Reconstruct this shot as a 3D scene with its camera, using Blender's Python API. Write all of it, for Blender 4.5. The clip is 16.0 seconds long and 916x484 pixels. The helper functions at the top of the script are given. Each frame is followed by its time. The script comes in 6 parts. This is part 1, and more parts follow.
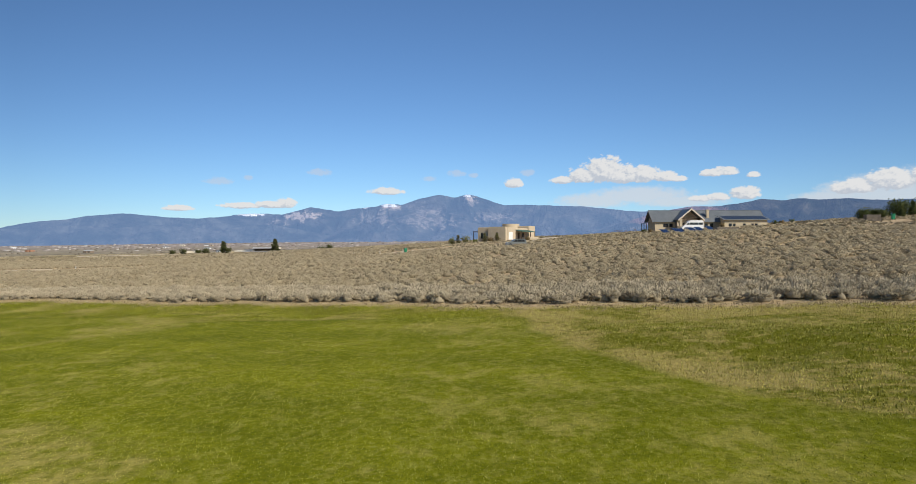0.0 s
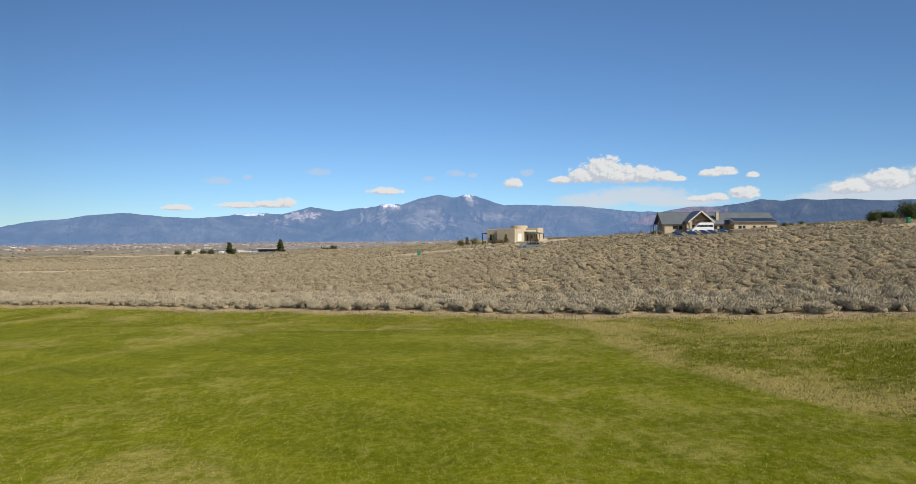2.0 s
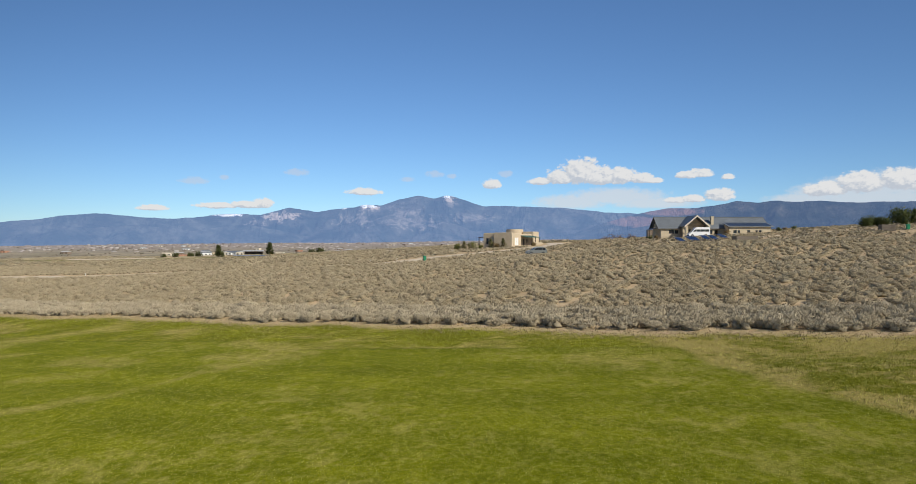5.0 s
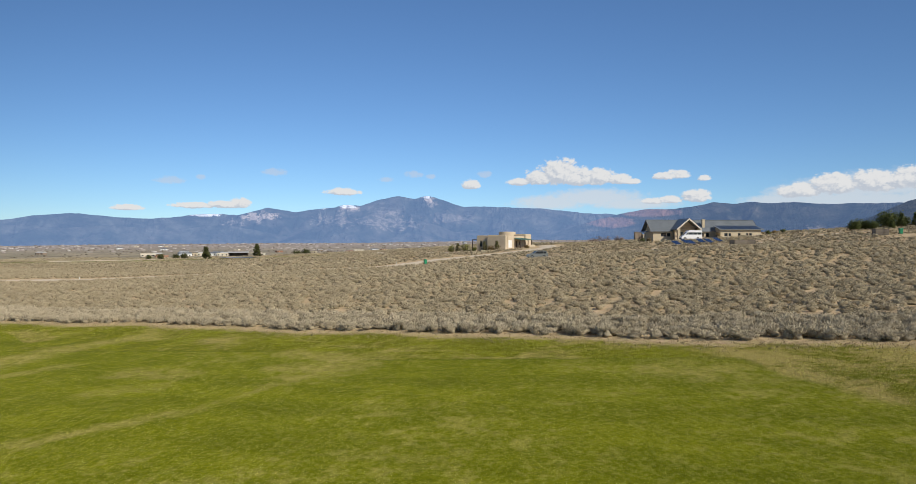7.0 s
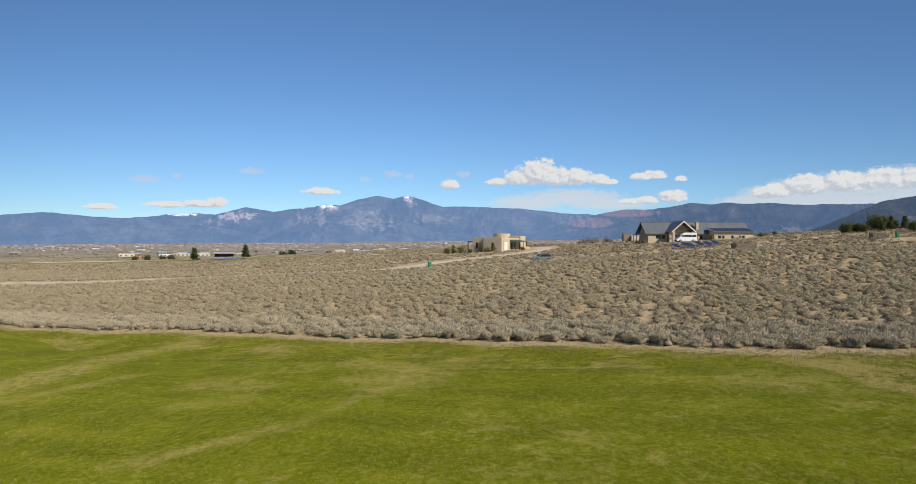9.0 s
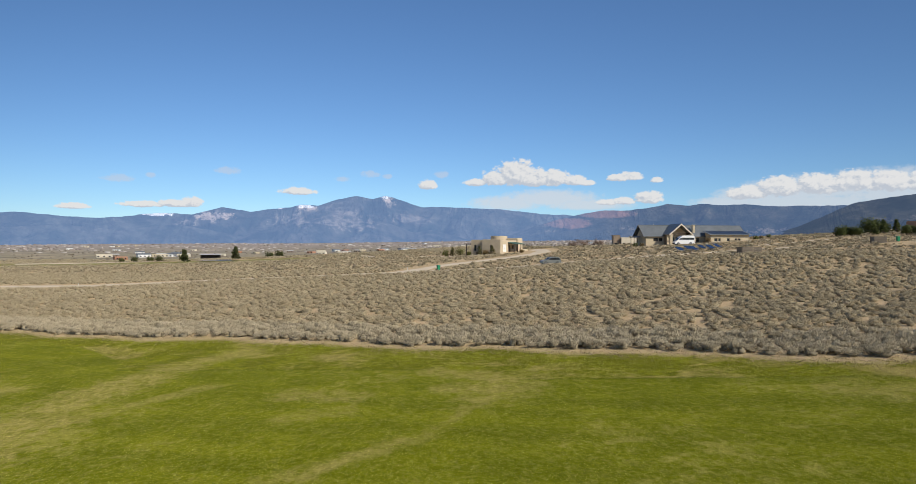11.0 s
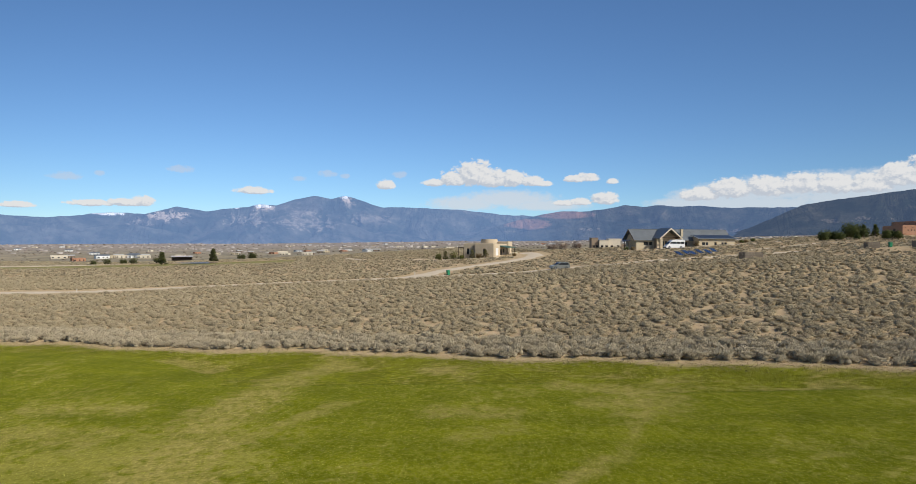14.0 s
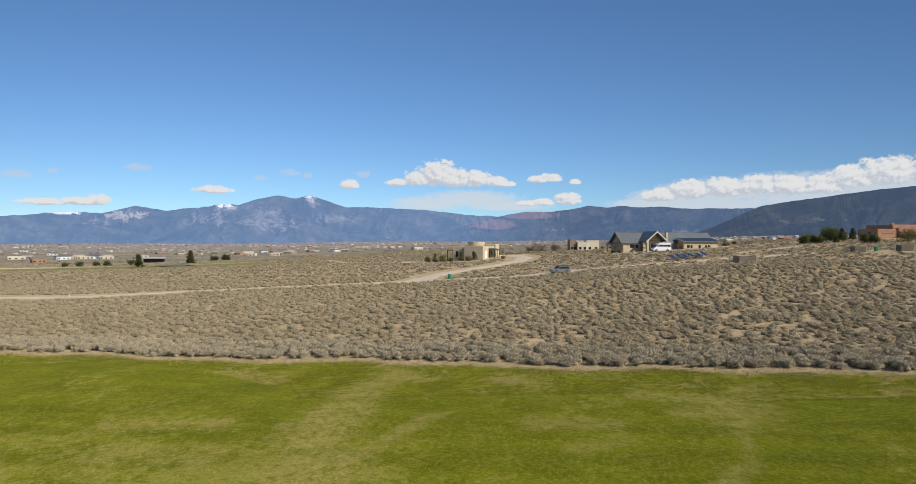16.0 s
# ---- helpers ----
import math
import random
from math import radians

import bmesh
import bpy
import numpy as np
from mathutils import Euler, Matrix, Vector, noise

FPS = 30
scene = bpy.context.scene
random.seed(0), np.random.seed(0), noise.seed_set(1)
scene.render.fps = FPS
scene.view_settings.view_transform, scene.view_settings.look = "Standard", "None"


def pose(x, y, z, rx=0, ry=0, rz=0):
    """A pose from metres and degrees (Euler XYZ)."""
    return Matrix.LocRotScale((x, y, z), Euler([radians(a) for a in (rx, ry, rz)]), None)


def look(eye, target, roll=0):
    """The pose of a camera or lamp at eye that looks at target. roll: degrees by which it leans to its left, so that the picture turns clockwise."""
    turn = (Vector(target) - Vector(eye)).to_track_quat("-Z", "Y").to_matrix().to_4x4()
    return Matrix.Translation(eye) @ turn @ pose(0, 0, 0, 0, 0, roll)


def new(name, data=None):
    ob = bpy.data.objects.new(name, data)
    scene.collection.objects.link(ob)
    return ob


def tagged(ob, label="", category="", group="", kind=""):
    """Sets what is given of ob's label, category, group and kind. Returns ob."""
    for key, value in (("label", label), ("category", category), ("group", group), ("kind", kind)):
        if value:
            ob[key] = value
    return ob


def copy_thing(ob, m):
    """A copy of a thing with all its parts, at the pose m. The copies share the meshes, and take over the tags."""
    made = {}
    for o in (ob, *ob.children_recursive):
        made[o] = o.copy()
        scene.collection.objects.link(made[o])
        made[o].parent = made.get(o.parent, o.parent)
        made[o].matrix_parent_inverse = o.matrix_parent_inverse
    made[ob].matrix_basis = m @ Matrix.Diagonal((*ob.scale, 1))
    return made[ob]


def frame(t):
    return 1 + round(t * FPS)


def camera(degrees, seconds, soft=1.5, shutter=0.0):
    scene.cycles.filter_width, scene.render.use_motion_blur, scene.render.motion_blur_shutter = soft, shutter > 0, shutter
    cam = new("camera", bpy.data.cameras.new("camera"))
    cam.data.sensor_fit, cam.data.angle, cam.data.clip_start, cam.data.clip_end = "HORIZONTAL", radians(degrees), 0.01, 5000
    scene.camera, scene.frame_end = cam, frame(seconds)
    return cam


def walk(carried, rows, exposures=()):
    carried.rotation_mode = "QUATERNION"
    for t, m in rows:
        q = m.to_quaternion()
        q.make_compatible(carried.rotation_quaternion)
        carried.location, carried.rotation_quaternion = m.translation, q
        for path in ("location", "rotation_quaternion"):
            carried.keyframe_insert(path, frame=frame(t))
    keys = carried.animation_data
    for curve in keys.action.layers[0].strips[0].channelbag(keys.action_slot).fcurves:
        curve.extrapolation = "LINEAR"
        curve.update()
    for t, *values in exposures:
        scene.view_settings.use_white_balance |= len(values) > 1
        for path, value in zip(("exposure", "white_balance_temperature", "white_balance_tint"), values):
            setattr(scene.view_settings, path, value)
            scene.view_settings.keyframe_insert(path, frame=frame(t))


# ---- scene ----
cam = camera(66.5, 16.0, 0.6)
METRES, EYE, TILT = 45.0, 5.0, -0.15
FAR = 15000.0
ROWS = [
    (0.0, 0.0, 0.0, 0.0, -0.0, 0.0, 0.0),
    (0.5, -0.0154, 0.0001, 0.0031, 0.02, 0.0, -0.02),
    (1.0, -0.032, 0.0003, 0.0062, 0.02, -0.0, -0.05),
    (1.5, -0.05, 0.0005, 0.0096, 0.01, -0.01, -0.06),
    (2.0, -0.0687, 0.0006, 0.0131, -0.06, -0.01, -0.06),
    (2.5, -0.0879, 0.001, 0.0165, -0.22, -0.01, -0.07),
    (3.0, -0.1075, 0.0017, 0.0198, -0.48, 0.0, -0.06),
    (3.5, -0.1279, 0.0022, 0.0232, -0.79, 0.03, -0.08),
    (4.0, -0.1494, 0.002, 0.0265, -1.1, 0.04, -0.09),
    (6.5, -0.2709, -0.0064, 0.044, -3.0, 0.12, -0.16),
    (7.0, -0.2982, -0.007, 0.0474, -3.47, 0.11, -0.16),
    (7.5, -0.3264, -0.0073, 0.0508, -3.9, 0.1, -0.17),
    (8.0, -0.3561, -0.007, 0.0546, -4.3, 0.1, -0.19),
    (8.5, -0.3871, -0.0065, 0.0582, -4.74, 0.1, -0.2),
    (11.0, -0.5663, 0.0011, 0.0743, -6.97, 0.15, -0.27),
    (11.5, -0.6055, 0.0038, 0.0775, -7.41, 0.16, -0.29),
    (12.0, -0.6455, 0.007, 0.081, -7.9, 0.16, -0.29),
    (12.5, -0.6859, 0.0101, 0.0845, -8.37, 0.17, -0.3),
    (13.0, -0.7268, 0.0135, 0.0882, -8.97, 0.18, -0.31),
    (13.5, -0.7686, 0.0171, 0.0923, -9.66, 0.19, -0.31),
    (14.0, -0.8113, 0.0215, 0.0965, -10.35, 0.19, -0.31),
    (14.5, -0.8547, 0.0259, 0.1008, -11.07, 0.2, -0.31),
    (15.0, -0.8991, 0.0311, 0.1054, -11.75, 0.21, -0.31),
    (15.5, -0.9443, 0.0371, 0.1103, -12.46, 0.21, -0.32),
    (16.0, -0.9901, 0.0438, 0.1147, -13.28, 0.21, -0.33),
]
walk(cam, [(t, pose(0, 0, EYE, TILT, 0, 0) @ pose(METRES * x, METRES * y, METRES * z, 90 + pitch - math.degrees(METRES * z / FAR),
                                                      roll, yaw + math.degrees(METRES * x / FAR)))
           for t, x, y, z, yaw, pitch, roll in ROWS])


# ---- world, sun ----
SUN_AZ, SUN_EL = 136.0, 37.0  # degrees clockwise from straight ahead (+y), above the horizon


class Nodes:
    """Short hand for node trees."""

    def __init__(self, tree):
        self.tree = tree
        tree.nodes.clear()

    def add(self, kind, ins=None, operation="", clamp=False, attribute="", smoothed=False):
        node = self.tree.nodes.new(kind)
        if operation:
            node.operation = operation
        if clamp:
            node.use_clamp = True
        if attribute:
            node.attribute_name = attribute
        if smoothed:
            node.interpolation_type = "SMOOTHSTEP"
        for key, value in (ins or {}).items():
            self.set(node.inputs[key], value)
        return node

    def set(self, socket, value):
        if isinstance(value, bpy.types.NodeSocket):
            self.tree.links.new(value, socket)
        elif isinstance(value, tuple) and len(value) == 3 and socket.type == "RGBA":
            socket.default_value = (*value, 1)
        else:
            socket.default_value = value

    def math(self, op, a, b=0.0, c=0.0, clamp=False):
        return self.add("ShaderNodeMath", {0: a, 1: b, 2: c}, operation=op, clamp=clamp).outputs[0]

    def mix(self, fac, a, b, blend="MIX"):
        node = self.add("ShaderNodeMix")
        node.data_type, node.blend_type = "RGBA", blend
        for i, v in ((0, fac), (6, a), (7, b)):
            self.set(node.inputs[i], v)
        return node.outputs[2]

    def noise(self, vec, scale, detail=4.0, rough=0.55, warp=0.0):
        return self.add("ShaderNodeTexNoise", {"Vector": vec, "Scale": scale, "Detail": detail, "Roughness": rough, "Distortion": warp}).outputs["Fac"]

    def step(self, v, lo, hi):
        return self.add("ShaderNodeMapRange", {0: v, 1: lo, 2: hi, 3: 0.0, 4: 1.0}, smoothed=True).outputs[0]

    def xyz(self, vec):
        return self.add("ShaderNodeSeparateXYZ", {0: vec}).outputs

    def vec(self, x, y, z):
        return self.add("ShaderNodeCombineXYZ", {0: x, 1: y, 2: z}).outputs[0]

    def scaled(self, vec, x, y, z):
        return self.add("ShaderNodeVectorMath", {0: vec, 1: (x, y, z)}, operation="MULTIPLY").outputs[0]

    def bearing(self, vec):
        """Azimuth and elevation in degrees of a direction from the origin."""
        x, y, z = self.xyz(vec)
        flat = self.math("SQRT", self.math("ADD", self.math("MULTIPLY", x, x), self.math("MULTIPLY", y, y)))
        return (self.math("MULTIPLY", self.math("ARCTAN2", x, y), 57.29578),
                self.math("MULTIPLY", self.math("ARCTAN2", z, flat), 57.29578))

    def ovals(self, az, el, rows, flat=1.0):
        """The highest of some rounded humps (az, el, half width, half height); flat > 1 gives a flatter underside."""
        best = None
        for a, e, ra, re in rows:
            dx = self.math("DIVIDE", self.math("SUBTRACT", az, a), ra)
            dy = self.math("DIVIDE", self.math("SUBTRACT", el, e), re)
            if flat != 1.0:
                dy = self.math("MAXIMUM", dy, self.math("MULTIPLY", dy, -flat))
            d = self.math("SUBTRACT", 1.0, self.math("ADD", self.math("MULTIPLY", dx, dx), self.math("MULTIPLY", dy, dy)))
            best = d if best is None else self.math("MAXIMUM", best, d)
        return best


world = bpy.data.worlds.new("sky")
scene.world = world
world.use_nodes = True
N = Nodes(world.node_tree)
sky = N.add("ShaderNodeTexSky")
sky.sky_type, sky.sun_disc = "NISHITA", False
sky.sun_elevation, sky.sun_rotation = radians(SUN_EL), radians(SUN_AZ)
sky.altitude, sky.air_density, sky.dust_density, sky.ozone_density = 2100.0, 1.0, 0.3, 4.0
way = N.add("ShaderNodeTexCoord").outputs["Generated"]
AZ, EL = N.bearing(way)
CUMULUS = [(8.6, 4.8, 1.2, 0.45), (10.1, 5.05, 1.5, 0.9), (11.8, 5.3, 1.8, 1.45), (13.4, 5.05, 1.5, 1.0), (15.0, 5.05, 1.3, 1.0), (16.4, 4.9, 1.2, 0.55), (17.5, 4.75, 0.7, 0.32),
           (20.0, 5.1, 0.95, 0.42), (21.0, 5.2, 1.1, 0.52), (22.9, 4.9, 0.65, 0.32), (4.5, 4.55, 0.8, 0.58), (-5.9, 3.9, 1.5, 0.42),
           (-17.2, 2.65, 1.8, 0.34), (-15.0, 2.75, 1.5, 0.42), (-13.8, 2.85, 0.95, 0.55), (-21.8, 2.4, 1.2, 0.3), (19.0, 3.15, 0.9, 0.36), (20.4, 3.25, 0.9, 0.42), (22.4, 3.45, 1.2, 0.68),
           (29.6, 3.7, 1.6, 0.75), (31.9, 4.05, 1.8, 1.05), (34.3, 4.15, 1.9, 1.05), (36.6, 4.25, 1.8, 1.05), (38.7, 4.2, 1.7, 1.05), (41.0, 4.15, 1.6, 0.95), (42.7, 4.65, 1.9, 1.15),
           (45.2, 4.95, 2.4, 1.4), (48.2, 5.05, 2.6, 1.4), (53.0, 4.6, 4.0, 1.4)]
WISPS = [(-18.9, 4.6, 1.3, 0.35), (-16.7, 4.9, 0.5, 0.25), (-11.2, 5.45, 1.1, 0.35), (-0.1, 5.45, 0.9, 0.35), (5.7, 5.5, 0.8, 0.35), (-2.4, 5.0, 0.8, 0.25), (1.3, 5.3, 0.5, 0.25)]
VEIL = [(11.0, 3.1, 3.4, 0.8), (14.5, 3.5, 4.6, 0.9), (17.5, 3.0, 4.0, 0.6), (30.0, 3.6, 3.2, 0.9), (34.0, 3.9, 6.0, 1.3), (39.0, 4.1, 6.5, 1.4), (45.0, 4.2, 7.0, 1.6), (28.5, 3.1, 3.4, 0.6), (33.0, 3.0, 7.0, 0.9), (41.0, 3.3, 8.0, 1.1), (50.0, 3.8, 8.0, 1.5)]


def billows(az, el):
    """Rounded cauliflower heads, one size within the other."""
    at = N.vec(az, N.math("MULTIPLY", el, 1.35), 0.0)
    rag = N.math("SUBTRACT", N.noise(at, 1.6, 7.0, 0.6), 0.5)
    heads = []
    for size, amount in ((0.85, 0.42), (2.1, 0.42), (4.6, 0.26)):
        cell = N.add("ShaderNodeTexVoronoi", {"Vector": N.vec(N.math("MULTIPLY_ADD", rag, 0.5, az), N.math("MULTIPLY_ADD", el, 1.35, rag), 0.0), "Scale": size}).outputs["Distance"]
        heads.append(N.math("MULTIPLY", N.math("SUBTRACT", 0.42, cell), amount))
    return N.math("ADD", N.math("ADD", heads[0], heads[1]), N.math("MULTIPLY_ADD", rag, 0.8, heads[2])), rag


def cloud_depth(az, el):
    heads, rag = billows(az, el)
    return N.math("MULTIPLY_ADD", heads, 1.25, N.ovals(az, el, CUMULUS, 1.9)), rag


depth, rag = cloud_depth(AZ, EL)
sunward, _ = cloud_depth(N.math("ADD", AZ, 0.20), N.math("ADD", EL, 0.24))
cum = N.step(depth, -0.26, 0.24)
soft = N.math("MULTIPLY", rag, 3.0)
wisp = N.math("MULTIPLY", N.step(N.math("ADD", N.math("MULTIPLY", N.ovals(AZ, EL, WISPS, 1.0), 1.4), soft), 0.1, 1.3), 0.5)
veil = N.math("MULTIPLY", N.step(N.math("MULTIPLY_ADD", soft, 0.45, N.ovals(AZ, EL, VEIL, 1.4)), -0.15, 0.85), 0.78)
shade = N.step(N.math("SUBTRACT", depth, sunward), -0.46, 0.36)
CLOUD_LIGHT, CLOUD_SHADE = (7.2, 7.25, 7.3), (4.9, 5.35, 6.05)
cloud_colour = N.mix(shade, CLOUD_SHADE, CLOUD_LIGHT)
lean = N.math("SUBTRACT", AZ, 11.0)
even = N.math("MAXIMUM", N.math("SUBTRACT", 1.04, N.math("MULTIPLY", N.math("MULTIPLY", lean, lean), 0.00017)), 0.72)
clear = N.mix(1.0, sky.outputs[0], N.vec(N.math("MULTIPLY", even, 0.82), even, N.math("MULTIPLY", even, 1.13)), "MULTIPLY")
out = N.mix(wisp, clear, (5.4, 5.8, 6.6))
out = N.mix(veil, out, (6.1, 6.5, 7.0))
out = N.mix(cum, out, cloud_colour)
ground_side = N.step(EL, -1.0, -4.0)
out = N.mix(ground_side, out, (1.3, 1.1, 0.8))
N.add("ShaderNodeOutputWorld", {0: N.add("ShaderNodeBackground", {0: out, 1: 0.105}).outputs[0]})

sun = new("sun", bpy.data.lights.new("sun", "SUN"))
sun.data.energy, sun.data.angle, sun.data.color = 4.6, radians(0.53), (1.0, 0.91, 0.77)
_a, _e = radians(SUN_AZ), radians(SUN_EL)
sun.matrix_world = look((math.sin(_a) * math.cos(_e) * 100, math.cos(_a) * math.cos(_e) * 100, math.sin(_e) * 100), (0, 0, 0))

# ---- the lie of the land ----


def smooth(v, lo, hi):
    s = np.clip((np.asarray(v, float) - lo) / (hi - lo), 0, 1)
    return s * s * (3 - 2 * s)


def mound(x, y, cx, cy, rx, ry, turn, h):
    c, s = math.cos(radians(turn)), math.sin(radians(turn))
    u, v = ((x - cx) * c + (y - cy) * s) / rx, (-(x - cx) * s + (y - cy) * c) / ry
    return h * np.exp(-u * u - v * v)


def terr(x, y):
    """Height of the ground: a gentle slope up to the right, falling behind to the wide valley."""
    x, y = np.asarray(x, float), np.asarray(y, float)
    u, v = 1.4 * np.tanh(x / 140), 2.4 * np.tanh(y / 240)
    near = (0.763 + 5.215 * u + 0.18 * v + 1.273 * u * v - 0.344 * u * u + 1.722 * v * v
            + 0.653 * u * u * v - 0.342 * v * v * u + 0.566 * u ** 3 - 0.494 * v ** 3)
    d, az = np.hypot(x, y), np.degrees(np.arctan2(x, y))
    foot = np.interp(az, [-180, -60, -33, -20, -5, 9, 16, 24, 37, 46, 70, 180], [-30, -30, -26, -10, 2, 20, 26, 36, 70, 78, 80, -30])
    mid = np.interp(az, [-180, -8, 16, 36, 70, 180], [-1, -1, 0, 1, 1, -1])
    at_500 = np.where(mid < 0, 4 + 9.5 * mid, 4 + 7 * mid)
    at_900 = np.where(mid < 0, 3 + 16 * mid, 3 + 9 * mid)
    at_1600 = np.where(mid < 0, 2 + 19 * mid, 2 + 20 * mid)
    l = np.log(np.maximum(d, 1.0))
    s1, s2 = np.clip((l - math.log(500)) / math.log(1.8), 0, 1), np.clip((l - math.log(900)) / math.log(1.78), 0, 1)
    far = at_500 + (at_900 - at_500) * s1 + (at_1600 - at_900) * s2
    far = far + (foot - at_1600) * np.clip((d - 1600) / 2900, 0, 1) ** 1.15
    z = near + (far - near) * smooth(d, 340, 620)
    z = z - 4.2 * smooth(y, 214, 300) * smooth(x, 30, 80) * (1 - smooth(d, 420, 700))
    z = z + mound(x, y, -46, 62, 9, 4, -32, -0.45) + mound(x, y, -57, 67, 14, 5, -32, 0.35) + mound(x, y, 9, 26, 5, 2.5, -20, 0.3) + mound(x, y, 34, 114, 36, 17, 0, 1.35) + mound(x, y, 130, 186, 30, 22, 0, 0.95) + mound(x, y, 84, 131, 17, 11, 0, 1.1)
    z = z + mound(x, y, 13.5, 22.5, 4.5, 2.2, 15, 0.35) + mound(x, y, 9.5, 21.5, 3.0, 1.6, 15, -0.25)
    z = z + smooth(d, 380, 520) * (1 - smooth(d, 900, 1600)) * 1.6 * np.sin(x * 0.021 + 1) * np.sin(y * 0.017 + x * 0.006)
    return z


def edge(x, y):
    """Metres behind the line where the grass ends and the sagebrush begins."""
    return (y - 42.5 + 0.62 * x) / 1.177 - 0.5 + 0.6 * np.sin(x * 0.21) + 0.4 * np.sin(x * 0.53 + 1) - 1.5 * smooth(x, 3, 13) + 0.8 * np.exp(-((x + 7) / 8) ** 2)


def ground_z(x, y):
    return float(terr(x, y))


# ---- materials ----
def material(name):
    m = bpy.data.materials.new(name)
    m.use_nodes = True
    return m, Nodes(m.node_tree)


def finish(m, n, colour, rough=0.8, metal=0.0, height=None, strength=0.3, distance=0.02, **more):
    ins = {"Base Color": colour, "Roughness": rough, "Metallic": metal}
    if height is not None:
        ins["Normal"] = n.add("ShaderNodeBump", {"Strength": strength, "Distance": distance, "Height": height}).outputs[0]
    for key, value in more.items():
        ins[key.replace("_", " ")] = value
    n.add("ShaderNodeOutputMaterial", {0: n.add("ShaderNodeBsdfPrincipled", ins).outputs[0]})
    return m


def plain(name, a, b, scale, rough=0.8, metal=0.0, strength=0.3, distance=0.01, fine_scale=None):
    """Two close tones of one surface, mottled at two scales, with fine relief."""
    m, n = material(name)
    p = n.add("ShaderNodeTexCoord").outputs["Object"]
    coarse, grain = n.noise(p, scale, 4), n.noise(p, fine_scale or scale * 9, 4, 0.65)
    f = n.math("ADD", n.math("MULTIPLY", coarse, 0.65), n.math("MULTIPLY", grain, 0.35))
    return finish(m, n, n.mix(n.step(f, 0.32, 0.68), a, b), rough, metal, grain, strength, distance)


def ground_material(name="ground", blades=False):
    """Fairway, rough, bare margin, sandy sage soil and far valley, told apart by place; for blades, tone varies from blade to blade."""
    m, n = material(name)
    p = n.add("ShaderNodeNewGeometry").outputs["Position"]
    x, y, z = n.xyz(p)
    big, mid, small, tiny = n.noise(p, 0.045, 4), n.noise(p, 0.28, 5, 0.6), n.noise(p, 1.7, 5, 0.65), n.noise(p, 7.0, 5, 0.8)
    e = n.math("DIVIDE", n.math("ADD", n.math("SUBTRACT", y, 42.5), n.math("MULTIPLY", x, 0.62)), 1.177)
    e = n.math("SUBTRACT", e, 0.5)
    e = n.math("ADD", e, n.math("MULTIPLY", n.math("SINE", n.math("MULTIPLY", x, 0.21)), 0.6))
    e = n.math("ADD", e, n.math("MULTIPLY", n.math("SINE", n.math("MULTIPLY_ADD", x, 0.53, 1.0)), 0.4))
    e = n.math("SUBTRACT", e, n.math("MULTIPLY", n.step(x, 3.0, 13.0), 1.5))
    bow = n.math("DIVIDE", n.math("ADD", x, 7.0), 8.0)
    e = n.math("ADD", e, n.math("MULTIPLY", n.math("EXPONENT", n.math("MULTIPLY", n.math("MULTIPLY", bow, bow), -1.0)), 0.8))
    ew = n.math("ADD", e, n.math("MULTIPLY", n.math("SUBTRACT", mid, 0.5), 2.6))
    ew = n.math("ADD", ew, n.math("MULTIPLY", n.math("SUBTRACT", small, 0.5), 2.4))
    # mown turf: long soft mower stripes, darker patches, sun-bleached patches
    along = n.math("ADD", n.math("MULTIPLY", x, 0.53), n.math("MULTIPLY", y, 0.85))
    across = n.math("ADD", n.math("MULTIPLY", x, 0.85), n.math("MULTIPLY", y, -0.53))
    streak = n.noise(n.vec(n.math("MULTIPLY", along, 1.0), n.math("MULTIPLY", across, 0.16), 0.0), 0.55, 4, 0.6)
    tone = n.math("ADD", n.math("MULTIPLY", streak, 0.30), n.math("ADD", n.math("MULTIPLY", mid, 0.34), n.math("ADD", n.math("MULTIPLY", small, 0.22), n.math("MULTIPLY", tiny, 0.14))))
    turf = n.mix(n.step(tone, 0.36, 0.62), GRASS_DARK, GRASS_LIGHT)
    fleck = n.noise(n.scaled(p, 0.9, 0.75, 1.0), 1.5, 6, 0.74)
    bleach = n.math("ADD", n.math("MULTIPLY", big, 0.42), n.math("ADD", n.math("MULTIPLY", mid, 0.2), n.math("MULTIPLY", fleck, 0.38)))
    turf = n.mix(n.math("MULTIPLY", n.step(bleach, 0.50, 0.57), 0.55), turf, GRASS_DRY)
    # alternate mower bands
    band = n.math("SINE", n.math("MULTIPLY_ADD", n.math("ADD", n.math("MULTIPLY", x, 0.35), n.math("MULTIPLY", y, 0.94)), 1.15, n.math("MULTIPLY", mid, 2.0)))
    turf = n.mix(n.math("MULTIPLY", n.step(band, -0.2, 0.9), 0.28), turf, GRASS_DARK)
    # rough grass: beyond the mown line along the margin, and up the slope to the east
    wob = n.math("ADD", n.math("MULTIPLY", n.math("SUBTRACT", mid, 0.5), 1.1), n.math("MULTIPLY", n.math("SUBTRACT", small, 0.5), 0.5))
    line_w = n.math("MULTIPLY_ADD", x, -0.37, 37.8)
    line_e = n.math("MULTIPLY_ADD", x, -0.32, 35.6)
    line_x = n.step(x, -22.5, -18.5)
